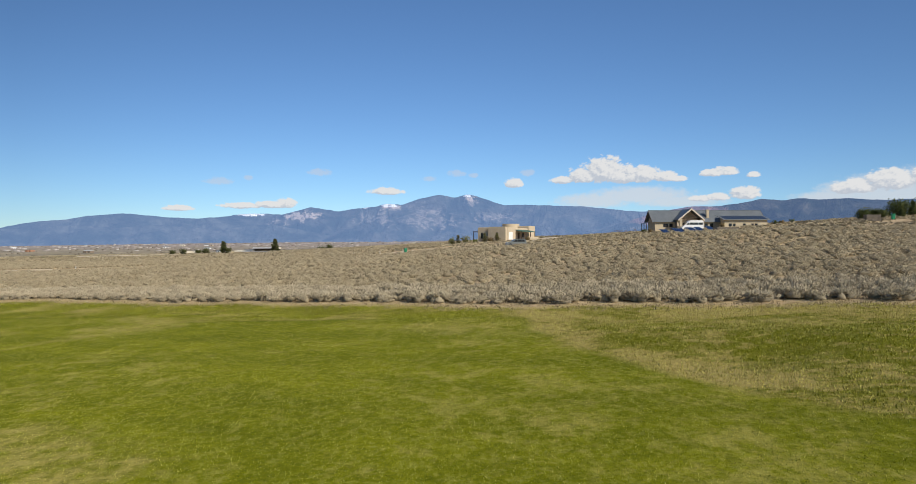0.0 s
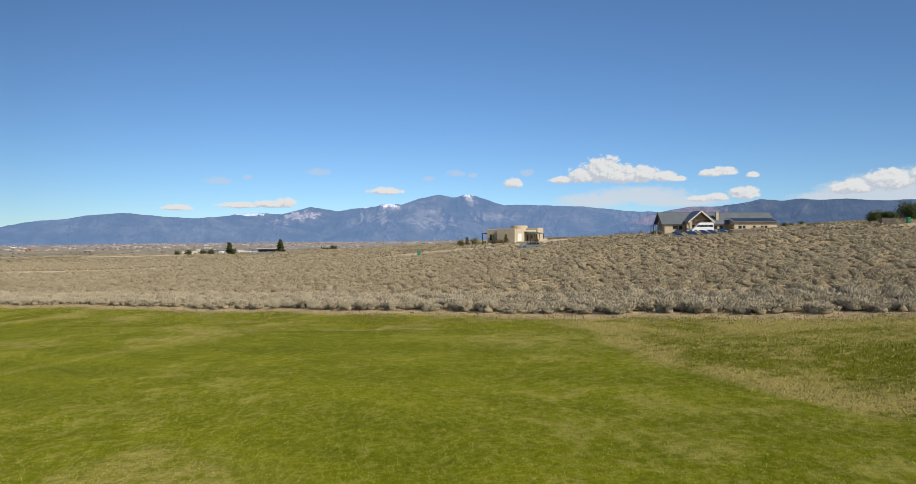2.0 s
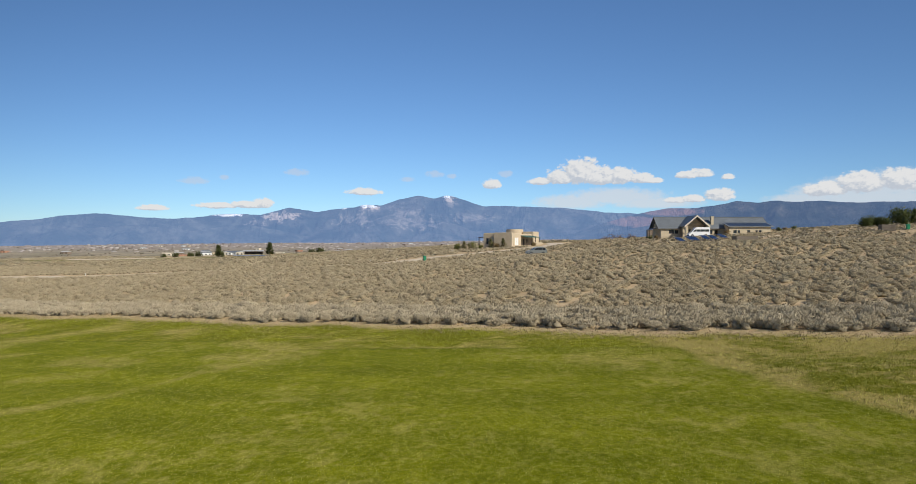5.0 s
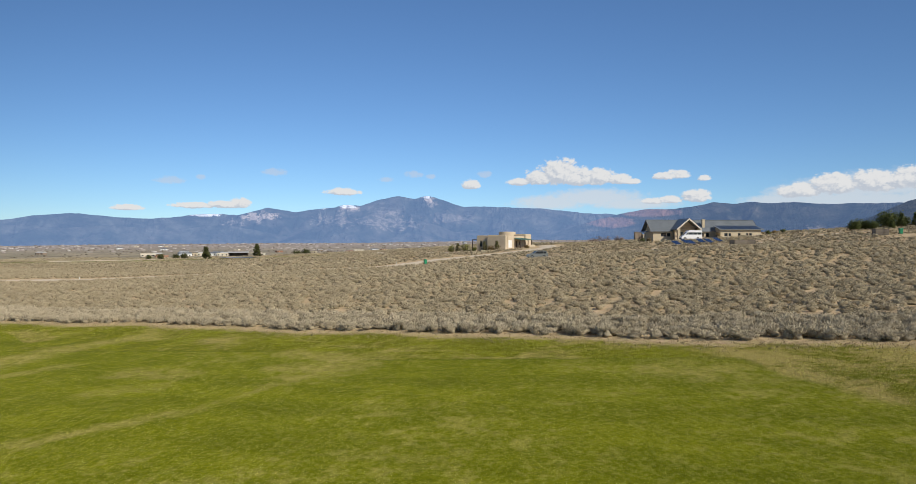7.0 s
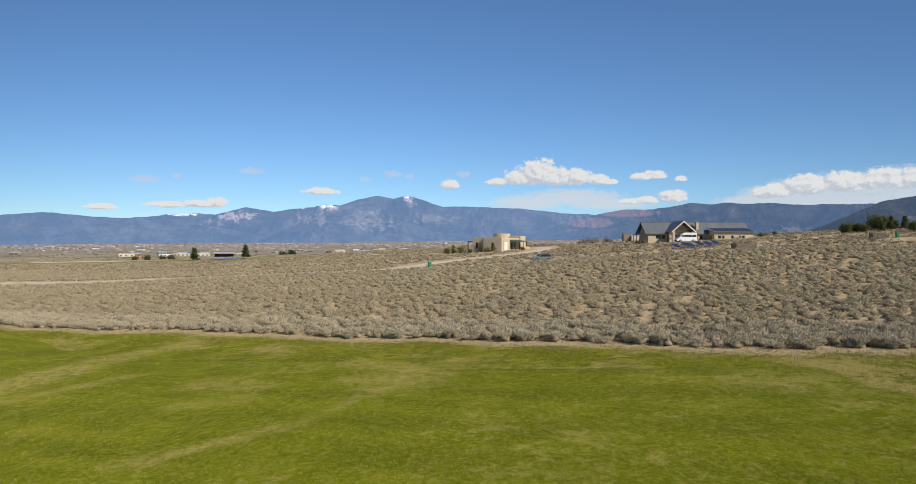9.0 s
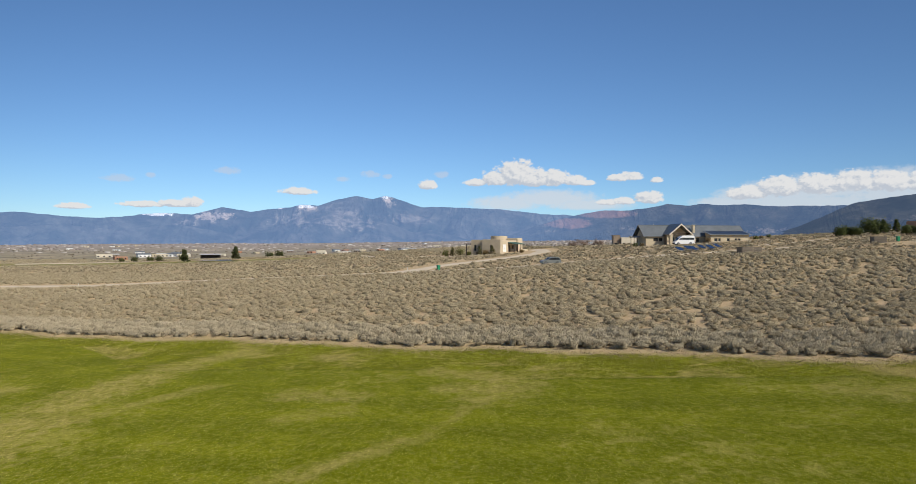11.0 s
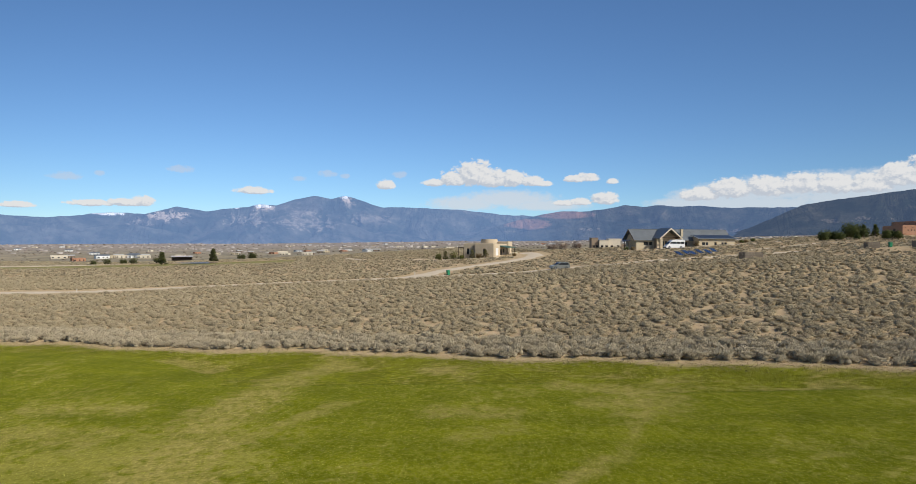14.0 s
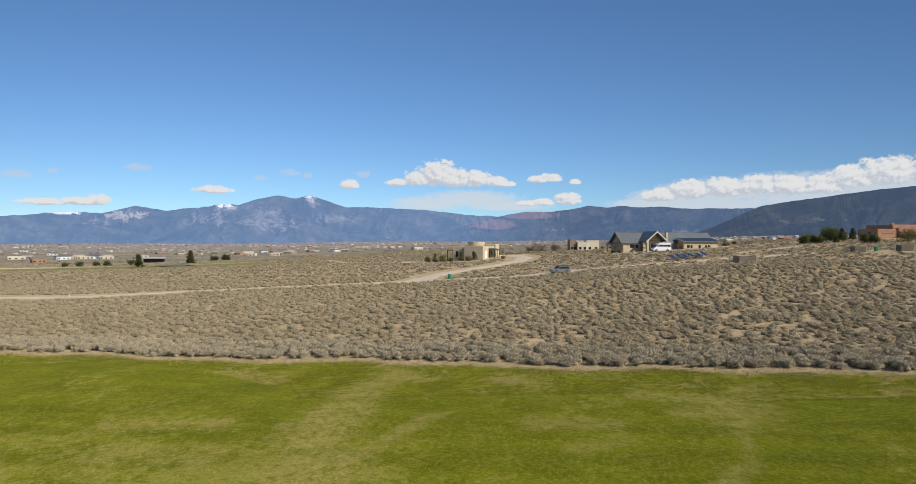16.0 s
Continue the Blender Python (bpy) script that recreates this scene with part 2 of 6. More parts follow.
    mown_y = n.math("ADD", n.math("MULTIPLY", line_e, line_x), n.math("MULTIPLY", line_w, n.math("SUBTRACT", 1.0, line_x)))
    beyond = n.math("ADD", n.math("SUBTRACT", y, mown_y), wob)
    dy = n.math("SUBTRACT", y, 52.0)
    green_x = n.math("SUBTRACT", -44.2, n.math("MULTIPLY", n.math("MULTIPLY", dy, dy), 0.033))
    margin = n.math("MULTIPLY", n.step(beyond, -0.1, 0.35), n.step(n.math("SUBTRACT", x, green_x), 0.0, 0.5))
    dr = n.math("MAXIMUM", n.math("SUBTRACT", 33.0, y), 0.0)
    slope_x = n.math("MULTIPLY_ADD", n.math("MULTIPLY", dr, dr), 0.0175, 2.6)
    slope = n.step(n.math("ADD", n.math("SUBTRACT", x, slope_x), n.math("MULTIPLY", wob, 1.6)), 0.0, 1.0)
    dry = n.noise(p, 0.16, 5, 0.62, 0.6)
    tuft = n.noise(n.scaled(p, 0.7, 1.1, 1.0), 1.9, 6, 0.78)
    into = n.math("SUBTRACT", x, slope_x)
    rim = n.math("MULTIPLY", n.step(into, 4.5, 0.4), n.step(y, 14.5, 19.0))
    far_up = n.step(n.math("ADD", y, n.math("MULTIPLY", x, 0.5)), 26.0, 36.0)
    dried = n.math("ADD", n.math("MULTIPLY", n.math("MAXIMUM", rim, n.math("MULTIPLY", far_up, 0.8)), 0.20), -0.11)
    rough_grass = n.mix(n.step(n.math("ADD", n.math("ADD", dry, dried), n.math("MULTIPLY", n.math("SUBTRACT", tuft, 0.5), 1.0)), 0.40, 0.64), ROUGH_GREEN, ROUGH_TAN)
    # greener patches in the rough; the middle one paints a hollow's shade
    for cx, cy, rx, ry in ((5.9, 25.4, 1.3, 1.5), (10.6, 22.3, 2.2, 0.9), (13.0, 30.0, 3.0, 0.8)):
        oval = n.math("ADD", n.math("POWER", n.math("DIVIDE", n.math("ABSOLUTE", n.math("SUBTRACT", x, cx)), rx), 2.0), n.math("POWER", n.math("DIVIDE", n.math("ABSOLUTE", n.math("SUBTRACT", y, cy)), ry), 2.0))
        rough_grass = n.mix(n.math("MULTIPLY", n.step(n.math("ADD", oval, n.math("MULTIPLY", n.math("SUBTRACT", tuft, 0.5), 2.6)), 1.1, 0.2), 0.8), rough_grass, ROUGH_GREEN)
    verge = n.mix(n.step(n.math("ADD", tuft, n.math("MULTIPLY", n.math("SUBTRACT", mid, 0.5), 0.5)), 0.44, 0.60), ROUGH_GREEN, GRASS_LIGHT)
    verge = n.mix(n.math("MULTIPLY", n.step(n.math("ADD", dry, n.math("MULTIPLY", n.math("SUBTRACT", tuft, 0.5), 0.6)), 0.50, 0.66), 0.8), verge, ROUGH_TAN)
    # a thin shadow line along the mown edge, painted into the grass colour
    edge_shadow = n.math("MULTIPLY", n.step(n.math("ABSOLUTE", n.math("SUBTRACT", beyond, 0.12)), 0.36, 0.08), n.step(n.math("SUBTRACT", x, green_x), 0.0, 0.5))
    grass = n.mix(n.math("MULTIPLY", margin, 0.95), turf, verge)
    grass = n.mix(n.math("MULTIPLY", edge_shadow, 0.4), grass, (0.06, 0.075, 0.003))
    grass = n.mix(slope, grass, rough_grass)
    # bleached tracks where carts run
    def track(ax, ay, bx, by, wide, amount, base):
        lx, ly = bx - ax, by - ay
        ll = math.hypot(lx, ly)
        t = n.math("DIVIDE", n.math("ADD", n.math("MULTIPLY", n.math("SUBTRACT", x, ax), lx / ll), n.math("MULTIPLY", n.math("SUBTRACT", y, ay), ly / ll)), ll)
        side = n.math("ABSOLUTE", n.math("ADD", n.math("MULTIPLY", n.math("SUBTRACT", x, ax), -ly / ll), n.math("MULTIPLY", n.math("SUBTRACT", y, ay), lx / ll)))
        side = n.math("ADD", side, n.math("MULTIPLY", n.math("SUBTRACT", mid, 0.5), wide * 1.6))
        side = n.math("ADD", side, n.math("MULTIPLY", n.math("SUBTRACT", small, 0.5), wide * 1.8))
        f = n.math("MULTIPLY", n.step(side, wide, wide * 0.2), n.math("MULTIPLY", n.step(t, -0.06, 0.1), n.step(t, 1.06, 0.9)))
        return n.mix(n.math("MULTIPLY", n.math("MULTIPLY", f, n.step(fleck, 0.30, 0.52)), amount * (0.72 if wide < 1.5 else 0.95)), base, n.mix(n.step(fleck, 0.4, 0.6), n.mix(0.5, ROUGH_TAN, GRASS_LIGHT), n.mix(0.5, ROUGH_TAN, GRASS_DRY)))
    for row in TRACKS:
        grass = track(*row, grass)
    comb = n.noise(n.scaled(p, 0.9, 0.45, 1.0), 2.6, 5, 0.7)
    grass = n.mix(n.math("MULTIPLY", n.step(comb, 0.52, 0.64), 0.4), grass, n.mix(0.5, grass, GRASS_DRY))
    grass = n.mix(n.math("MULTIPLY", n.step(comb, 0.47, 0.35), 0.3), grass, n.mix(0.6, grass, GRASS_DARK))
    blade = n.noise(n.scaled(p, 1.0, 0.8, 1.0), 4.3, 6, 0.85)
    grass = n.mix(n.math("MULTIPLY", n.step(tiny, 0.48, 0.58), 0.5), grass, n.mix(0.62, grass, (0.035, 0.055, 0.003)))
    grass = n.mix(n.math("MULTIPLY", n.step(blade, 0.51, 0.59), 0.5), grass, n.mix(0.5, grass, (0.36, 0.36, 0.09)))
    grass = n.mix(n.math("MULTIPLY", n.step(blade, 0.49, 0.41), 0.6), grass, n.mix(0.5, grass, (0.04, 0.06, 0.003)))
    if blades:
        tone = n.add("ShaderNodeNewGeometry").outputs["Random Per Island"]
        grass = n.mix(n.math("MULTIPLY", n.step(tone, 0.2, 1.0), 0.8), grass, n.mix(0.6, grass, (0.52, 0.50, 0.15)))
        grass = n.mix(n.math("MULTIPLY", n.step(tone, 0.25, 0.0), 0.4), grass, n.mix(0.5, grass, (0.05, 0.07, 0.002)))
        up = n.add("ShaderNodeVectorMath", {0: n.add("ShaderNodeNewGeometry").outputs["Normal"], 1: (0.0, 0.0, 1.6)}, operation="ADD").outputs[0]
        up = n.add("ShaderNodeVectorMath", {0: up}, operation="NORMALIZE").outputs[0]
        front, back = n.add("ShaderNodeBsdfDiffuse", {"Color": grass, "Normal": up}), n.add("ShaderNodeBsdfTranslucent", {"Color": grass, "Normal": up})
        n.add("ShaderNodeOutputMaterial", {0: n.add("ShaderNodeAddShader", {0: front.outputs[0], 1: back.outputs[0]}).outputs[0]})
        return m
    # bare margin, then sandy soil with dry litter under the sagebrush
    soil = n.mix(n.step(n.math("ADD", n.math("MULTIPLY", small, 0.6), n.math("MULTIPLY", mid, 0.4)), 0.35, 0.65), SOIL_LITTER, SOIL_SAND)
    soil = n.mix(n.math("MULTIPLY", n.step(tiny, 0.4, 0.7), 0.4), soil, (0.30, 0.25, 0.16))
    col = n.mix(n.step(n.math("ADD", ew, n.math("MULTIPLY", n.math("SUBTRACT", tuft, 0.5), 3.0)), -2.0, -0.9), grass, n.mix(n.step(tuft, 0.44, 0.56), SOIL_MARGIN, (0.42, 0.345, 0.17)))
    col = n.mix(n.step(ew, -0.5, 1.0), col, soil)
    # the far valley: scrub, dry fields, thin woods
    d = n.math("SQRT", n.math("ADD", n.math("MULTIPLY", x, x), n.math("MULTIPLY", y, y)))
    v1, v2 = n.noise(n.scaled(p, 1.0, 0.5, 1.0), 0.012, 6, 0.65), n.noise(n.scaled(p, 1.0, 0.45, 1.0), 0.05, 5, 0.7)
    valley = n.mix(n.step(v1, 0.35, 0.65), VALLEY_SCRUB, VALLEY_DRY)
    valley = n.mix(n.math("MULTIPLY", n.step(v2, 0.5, 0.68), 0.8), valley, (0.10, 0.10, 0.075))
    # greyer with distance: aerial haze painted into the valley floor colour
    valley = n.mix(n.math("MULTIPLY", n.step(d, 900.0, 3200.0), 0.7), valley, VALLEY_HAZE)
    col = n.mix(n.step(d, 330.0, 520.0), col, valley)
    # a second strip of watered grass far off
    sx = n.math("ADD", n.math("MULTIPLY", n.math("ADD", x, 110.0), 0.28), n.math("SUBTRACT", y, 318.0))
    strip = n.math("MULTIPLY", n.step(n.math("ABSOLUTE", n.math("ADD", sx, n.math("MULTIPLY", n.math("SUBTRACT", mid, 0.5), 14.0))), 21.0, 15.0), n.step(x, -30.0, -60.0))
    col = n.mix(strip, col, n.mix(mid, (0.24, 0.215, 0.09), (0.17, 0.17, 0.055)))
    relief = n.math("ADD", n.math("MULTIPLY", small, 1.0), n.math("MULTIPLY", n.noise(p, 16.0, 3, 0.7), 0.5))
    return finish(m, n, col, 0.95, 0.0, relief, 0.6, 0.06, **{"Specular_IOR_Level": 0.06, "Diffuse_Roughness": 0.35})


GRASS_DARK, GRASS_LIGHT, GRASS_DRY = (0.102, 0.116, 0.002), (0.186, 0.196, 0.006), (0.33, 0.288, 0.075)
ROUGH_GREEN, ROUGH_TAN = (0.115, 0.118, 0.004), (0.335, 0.268, 0.092)
SOIL_MARGIN, SOIL_SAND, SOIL_LITTER = (0.49, 0.365, 0.23), (0.57, 0.43, 0.27), (0.42, 0.322, 0.192)
VALLEY_SCRUB, VALLEY_DRY, VALLEY_HAZE = (0.20, 0.18, 0.13), (0.31, 0.265, 0.19), (0.29, 0.26, 0.26)
TRACKS = [(-30.0, 26.8, -23.3, 30.7, 0.9, 0.7), (-23.3, 30.7, -18.0, 39.5, 0.8, 0.75), (-20.0, 36.0, -16.5, 41.0, 2.6, 0.65),
          (-44.0, 24.0, -43.6, 41.2, 4.2, 0.95), (-43.6, 41.2, -40.5, 52.0, 3.6, 0.95), (-40.5, 52.0, -35.4, 60.3, 2.8, 0.85), (-42.5, 37.7, -35.2, 46.3, 1.2, 0.8),
          (-57.0, 52.0, -48.0, 49.0, 1.8, 0.7), (-56.0, 46.0, -48.0, 42.0, 2.6, 0.6), (-31.0, 42.0, -25.6, 39.4, 1.8, 0.7), (-30.5, 36.0, -26.0, 37.0, 1.6, 0.5),
          (-22.0, 46.0, -16.9, 40.9, 2.0, 0.9), (-22.2, 39.9, -18.1, 39.8, 1.8, 0.7), (-2.7, 33.9, 1.5, 31.0, 2.2, 0.5), (-12.0, 17.0, -6.5, 13.0, 2.2, 0.75), (-28.6, 26.3, -24.0, 31.3, 0.7, 0.8), (-16.6, 43.0, -12.0, 44.8, 1.0, 0.7)]


def foliage(name, dark, light, wood, rough=0.85, through_light=0.2):
    """Leaves: tone by clump (attribute 'tint', below zero for the woody inside) and by leaf."""
    m, n = material(name)
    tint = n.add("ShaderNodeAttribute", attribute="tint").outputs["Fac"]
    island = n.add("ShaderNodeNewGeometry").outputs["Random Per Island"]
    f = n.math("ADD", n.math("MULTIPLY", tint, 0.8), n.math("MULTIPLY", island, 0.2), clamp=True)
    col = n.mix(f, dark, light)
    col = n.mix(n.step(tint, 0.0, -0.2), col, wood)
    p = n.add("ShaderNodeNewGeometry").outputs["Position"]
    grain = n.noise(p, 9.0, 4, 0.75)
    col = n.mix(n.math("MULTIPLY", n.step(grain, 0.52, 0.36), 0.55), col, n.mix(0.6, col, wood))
    puff = n.add("ShaderNodeAttribute", attribute="puff").outputs["Vector"]
    turned = n.add("ShaderNodeVectorTransform", {0: puff})
    turned.vector_type, turned.convert_from, turned.convert_to = "NORMAL", "OBJECT", "WORLD"
    true_n = n.add("ShaderNodeNewGeometry").outputs["Normal"]
    bump = n.add("ShaderNodeVectorMath", {0: n.add("ShaderNodeVectorMath", {0: turned.outputs[0], 1: (1.4, 1.4, 1.4)}, operation="MULTIPLY").outputs[0], 1: true_n}, operation="ADD").outputs[0]
    bump = n.add("ShaderNodeVectorMath", {0: bump}, operation="NORMALIZE").outputs[0]
    bs = n.add("ShaderNodeBsdfPrincipled", {"Base Color": col, "Roughness": rough, "Specular IOR Level": 0.2, "Diffuse Roughness": 0.5, "Normal": bump})
    tr = n.add("ShaderNodeBsdfTranslucent", {"Color": col})
    n.add("ShaderNodeOutputMaterial", {0: n.add("ShaderNodeMixShader", {0: through_light, 1: bs.outputs[0], 2: tr.outputs[0]}).outputs[0]})
    return m


def mountain_material(name, wood_a, wood_b, rock, haze_tint, rock_ovals=(), snow_ovals=(), red_ovals=(), cliff_ovals=(), haze_west=None):
    """Wooded slopes cut by gullies, with scree, bare cliffs and snow; kilometres of blue haze are added as emission."""
    m, n = material(name)
    p = n.add("ShaderNodeNewGeometry").outputs["Position"]
    az, el = n.bearing(n.add("ShaderNodeVectorMath", {0: p, 1: (0.0, 0.0, 5.0)}, operation="SUBTRACT").outputs[0])
    a, b, c = n.noise(p, 0.006, 6, 0.65), n.noise(p, 0.03, 6, 0.7), n.noise(p, 0.13, 6, 0.75)
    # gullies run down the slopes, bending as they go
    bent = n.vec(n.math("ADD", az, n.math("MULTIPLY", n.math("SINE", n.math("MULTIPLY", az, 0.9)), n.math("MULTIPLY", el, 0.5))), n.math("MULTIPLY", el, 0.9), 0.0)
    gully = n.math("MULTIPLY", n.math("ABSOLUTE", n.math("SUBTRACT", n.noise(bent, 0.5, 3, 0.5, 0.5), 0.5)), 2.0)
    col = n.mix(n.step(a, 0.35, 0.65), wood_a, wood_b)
    # gully bottoms darkened: ravine shade put into the slope colour
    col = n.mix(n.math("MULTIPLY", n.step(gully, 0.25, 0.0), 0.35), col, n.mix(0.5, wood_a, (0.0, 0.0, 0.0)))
    f = n.math("ADD", n.math("MULTIPLY", a, 0.5), n.math("MULTIPLY", b, 0.5))
    col = n.mix(n.math("MULTIPLY", n.step(f, 0.52, 0.7), 0.2), col, rock)
    ridge = n.math("SUBTRACT", n.math("ADD", n.math("MULTIPLY", gully, 0.5), n.math("ADD", n.math("MULTIPLY", b, 0.7), n.math("MULTIPLY", c, 0.5))), 0.72)
    for rows, colour, amount, ragged, lo, hi in ((red_ovals, (0.25, 0.135, 0.10), 0.9, 2.6, -0.1, 0.7), (rock_ovals, rock, 0.6, 13.0, 0.3, 1.0),
                                                 (cliff_ovals, (0.50, 0.41, 0.35), 0.8, 7.0, 0.1, 0.5), (snow_ovals, (0.85, 0.86, 0.9), 0.95, 7.0, 0.0, 0.5)):
        if rows:
            hump = n.math("ADD", n.math("MULTIPLY", n.ovals(az, el, rows), 1.3), n.math("MULTIPLY", ridge, ragged))
            speck = n.step(c, 0.42, 0.53) if ragged > 10 else n.math("MULTIPLY_ADD", n.step(c, 0.40, 0.5), 0.45, 0.55)
            inside = n.step(n.ovals(az, el, rows), -1.2, 0.0)
            col = n.mix(n.math("MULTIPLY", inside, n.math("MULTIPLY", n.math("MULTIPLY", n.step(hump, lo, hi), speck), amount)), col, colour)
    relief = n.add("ShaderNodeBump", {"Strength": 0.9, "Distance": 55.0, "Height": n.math("ADD", n.math("MULTIPLY", gully, 1.2), n.math("ADD", n.math("MULTIPLY", b, 0.5), n.math("MULTIPLY", c, 0.3)))}).outputs[0]
    bs = n.add("ShaderNodeBsdfDiffuse", {"Color": col, "Normal": relief})
    haze_glow = n.add("ShaderNodeEmission", {"Color": n.mix(n.step(az, 11.0, 24.0), haze_west or haze_tint, haze_tint), "Strength": 1.0})
    n.add("ShaderNodeOutputMaterial", {0: n.add("ShaderNodeAddShader", {0: bs.outputs[0], 1: haze_glow.outputs[0]}).outputs[0]})
    return m


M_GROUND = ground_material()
M_BLADES = ground_material("grass_blades", True)
M_ROAD = plain("dirt_road", (0.54, 0.455, 0.33), (0.65, 0.555, 0.415), 0.5, 0.95, 0, 0.4, 0.02)
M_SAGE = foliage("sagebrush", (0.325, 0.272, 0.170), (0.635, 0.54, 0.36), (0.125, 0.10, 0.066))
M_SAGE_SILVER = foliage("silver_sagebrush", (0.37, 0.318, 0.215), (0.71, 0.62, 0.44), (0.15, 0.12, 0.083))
M_STUCCO = plain("tan_stucco", (0.50, 0.415, 0.295), (0.57, 0.475, 0.34), 0.7, 0.92, 0, 0.25, 0.01, 14)
M_STUCCO_GOLD = plain("pale_gold_stucco", (0.46, 0.395, 0.28), (0.53, 0.455, 0.325), 0.7, 0.92, 0, 0.25, 0.01, 14)
M_STUCCO_PALE = plain("pale_cream_stucco", (0.60, 0.54, 0.43), (0.68, 0.62, 0.50), 0.7, 0.92, 0, 0.25, 0.01, 14)
M_STUCCO_BROWN = plain("brown_stucco", (0.26, 0.20, 0.145), (0.31, 0.245, 0.18), 0.7, 0.92, 0, 0.25, 0.01, 14)
M_TERRACOTTA = plain("terracotta_stucco", (0.37, 0.20, 0.125), (0.44, 0.245, 0.155), 0.6, 0.92, 0, 0.25, 0.01, 12)
M_PALE_ROOF = plain("pale_sheet_roof", (0.42, 0.42, 0.41), (0.5, 0.5, 0.49), 1.0, 0.6)
M_WHITE = plain("white_paint", (0.74, 0.74, 0.72), (0.82, 0.82, 0.80), 1.5, 0.5, 0, 0.1, 0.004)
M_DARK_WOOD = plain("dark_wood", (0.06, 0.042, 0.03), (0.10, 0.07, 0.05), 3.0, 0.75)
M_GREY_WOOD = plain("weathered_wood", (0.13, 0.11, 0.085), (0.22, 0.19, 0.15), 2.0, 0.9)
M_ROOF = plain("grey_metal_roof", (0.15, 0.17, 0.185), (0.19, 0.21, 0.225), 0.5, 0.5, 0.2, 0.1, 0.005)
M_ROOF_DARK = plain("dark_solar_roof", (0.02, 0.026, 0.04), (0.032, 0.038, 0.055), 0.8, 0.3, 0.0, 0.05, 0.004)
M_GREEN_ROOF = plain("green_metal_roof", (0.05, 0.11, 0.075), (0.07, 0.14, 0.095), 0.8, 0.55, 0.1, 0.1, 0.004)
M_GLASS = plain("dark_window_glass", (0.018, 0.021, 0.025), (0.03, 0.034, 0.04), 0.6, 0.08, 0.0, 0.02, 0.002)
M_TRIM = plain("pale_timber_trim", (0.55, 0.49, 0.38), (0.63, 0.57, 0.46), 2.0, 0.7)
M_PANEL = plain("blue_solar_cells", (0.008, 0.016, 0.05), (0.012, 0.024, 0.075), 2.0, 0.22, 0.0, 0.03, 0.002)
M_METAL = plain("galvanised_metal", (0.32, 0.33, 0.34), (0.42, 0.43, 0.44), 2.0, 0.45, 0.8)
M_TYRE = plain("tyre_rubber", (0.018, 0.018, 0.018), (0.03, 0.03, 0.03), 6.0, 0.85)
M_VAN = plain("white_car_paint", (0.78, 0.79, 0.80), (0.84, 0.85, 0.86), 0.6, 0.25, 0.0, 0.02, 0.002)
M_CAR = plain("grey_green_car_paint", (0.24, 0.25, 0.23), (0.30, 0.31, 0.285), 0.6, 0.28, 0.5, 0.02, 0.002)
M_BIN = plain("green_plastic", (0.015, 0.22, 0.10), (0.02, 0.27, 0.13), 1.5, 0.5)
M_CONCRETE = plain("concrete", (0.40, 0.37, 0.32), (0.50, 0.46, 0.40), 1.2, 0.9)
M_BARK = plain("bark", (0.10, 0.075, 0.055), (0.17, 0.13, 0.10), 5.0, 0.95, 0, 0.6, 0.02)
M_CONIFER = foliage("conifer_needles", (0.045, 0.056, 0.018), (0.12, 0.13, 0.045), (0.03, 0.03, 0.02))
M_JUNIPER = foliage("juniper_green", (0.055, 0.08, 0.022), (0.17, 0.19, 0.06), (0.05, 0.045, 0.025))
M_YELLOW_SHRUB = foliage("yellow_green_shrub", (0.11, 0.13, 0.03), (0.24, 0.24, 0.07), (0.10, 0.08, 0.05))
M_OLIVE_SHRUB = foliage("olive_shrub", (0.10, 0.10, 0.035), (0.21, 0.19, 0.075), (0.08, 0.065, 0.04))
M_TWIG = foliage("bare_reddish_twigs", (0.22, 0.155, 0.12), (0.36, 0.27, 0.21), (0.15, 0.11, 0.085))
M_OCHRE_SHRUB = foliage("dry_ochre_shrub", (0.20, 0.14, 0.06), (0.34, 0.25, 0.12), (0.12, 0.09, 0.05))
M_DRY_GRASS = foliage("dry_grass", (0.36, 0.28, 0.14), (0.58, 0.48, 0.28), (0.3, 0.24, 0.13))
M_WATER = plain("pond_water", (0.05, 0.09, 0.14), (0.06, 0.11, 0.17), 0.2, 0.06, 0.0, 0.05, 0.01)
# blue distance haze put into the ranges' emission, weaker for nearer ones
HAZE_FAR, HAZE_MID, HAZE_NEAR = (0.125, 0.205, 0.375), (0.074, 0.12, 0.225), (0.05, 0.076, 0.132)
M_RANGE_LEFT = mountain_material("far_wooded_range", (0.025, 0.036, 0.034), (0.095, 0.10, 0.09), (0.30, 0.25, 0.22), HAZE_FAR)
M_RANGE_SNOW = mountain_material("snowy_range", (0.025, 0.036, 0.034), (0.095, 0.10, 0.09), (0.30, 0.25, 0.22), HAZE_FAR, snow_ovals=[(-16.4, 2.05, 1.4, 0.2)])
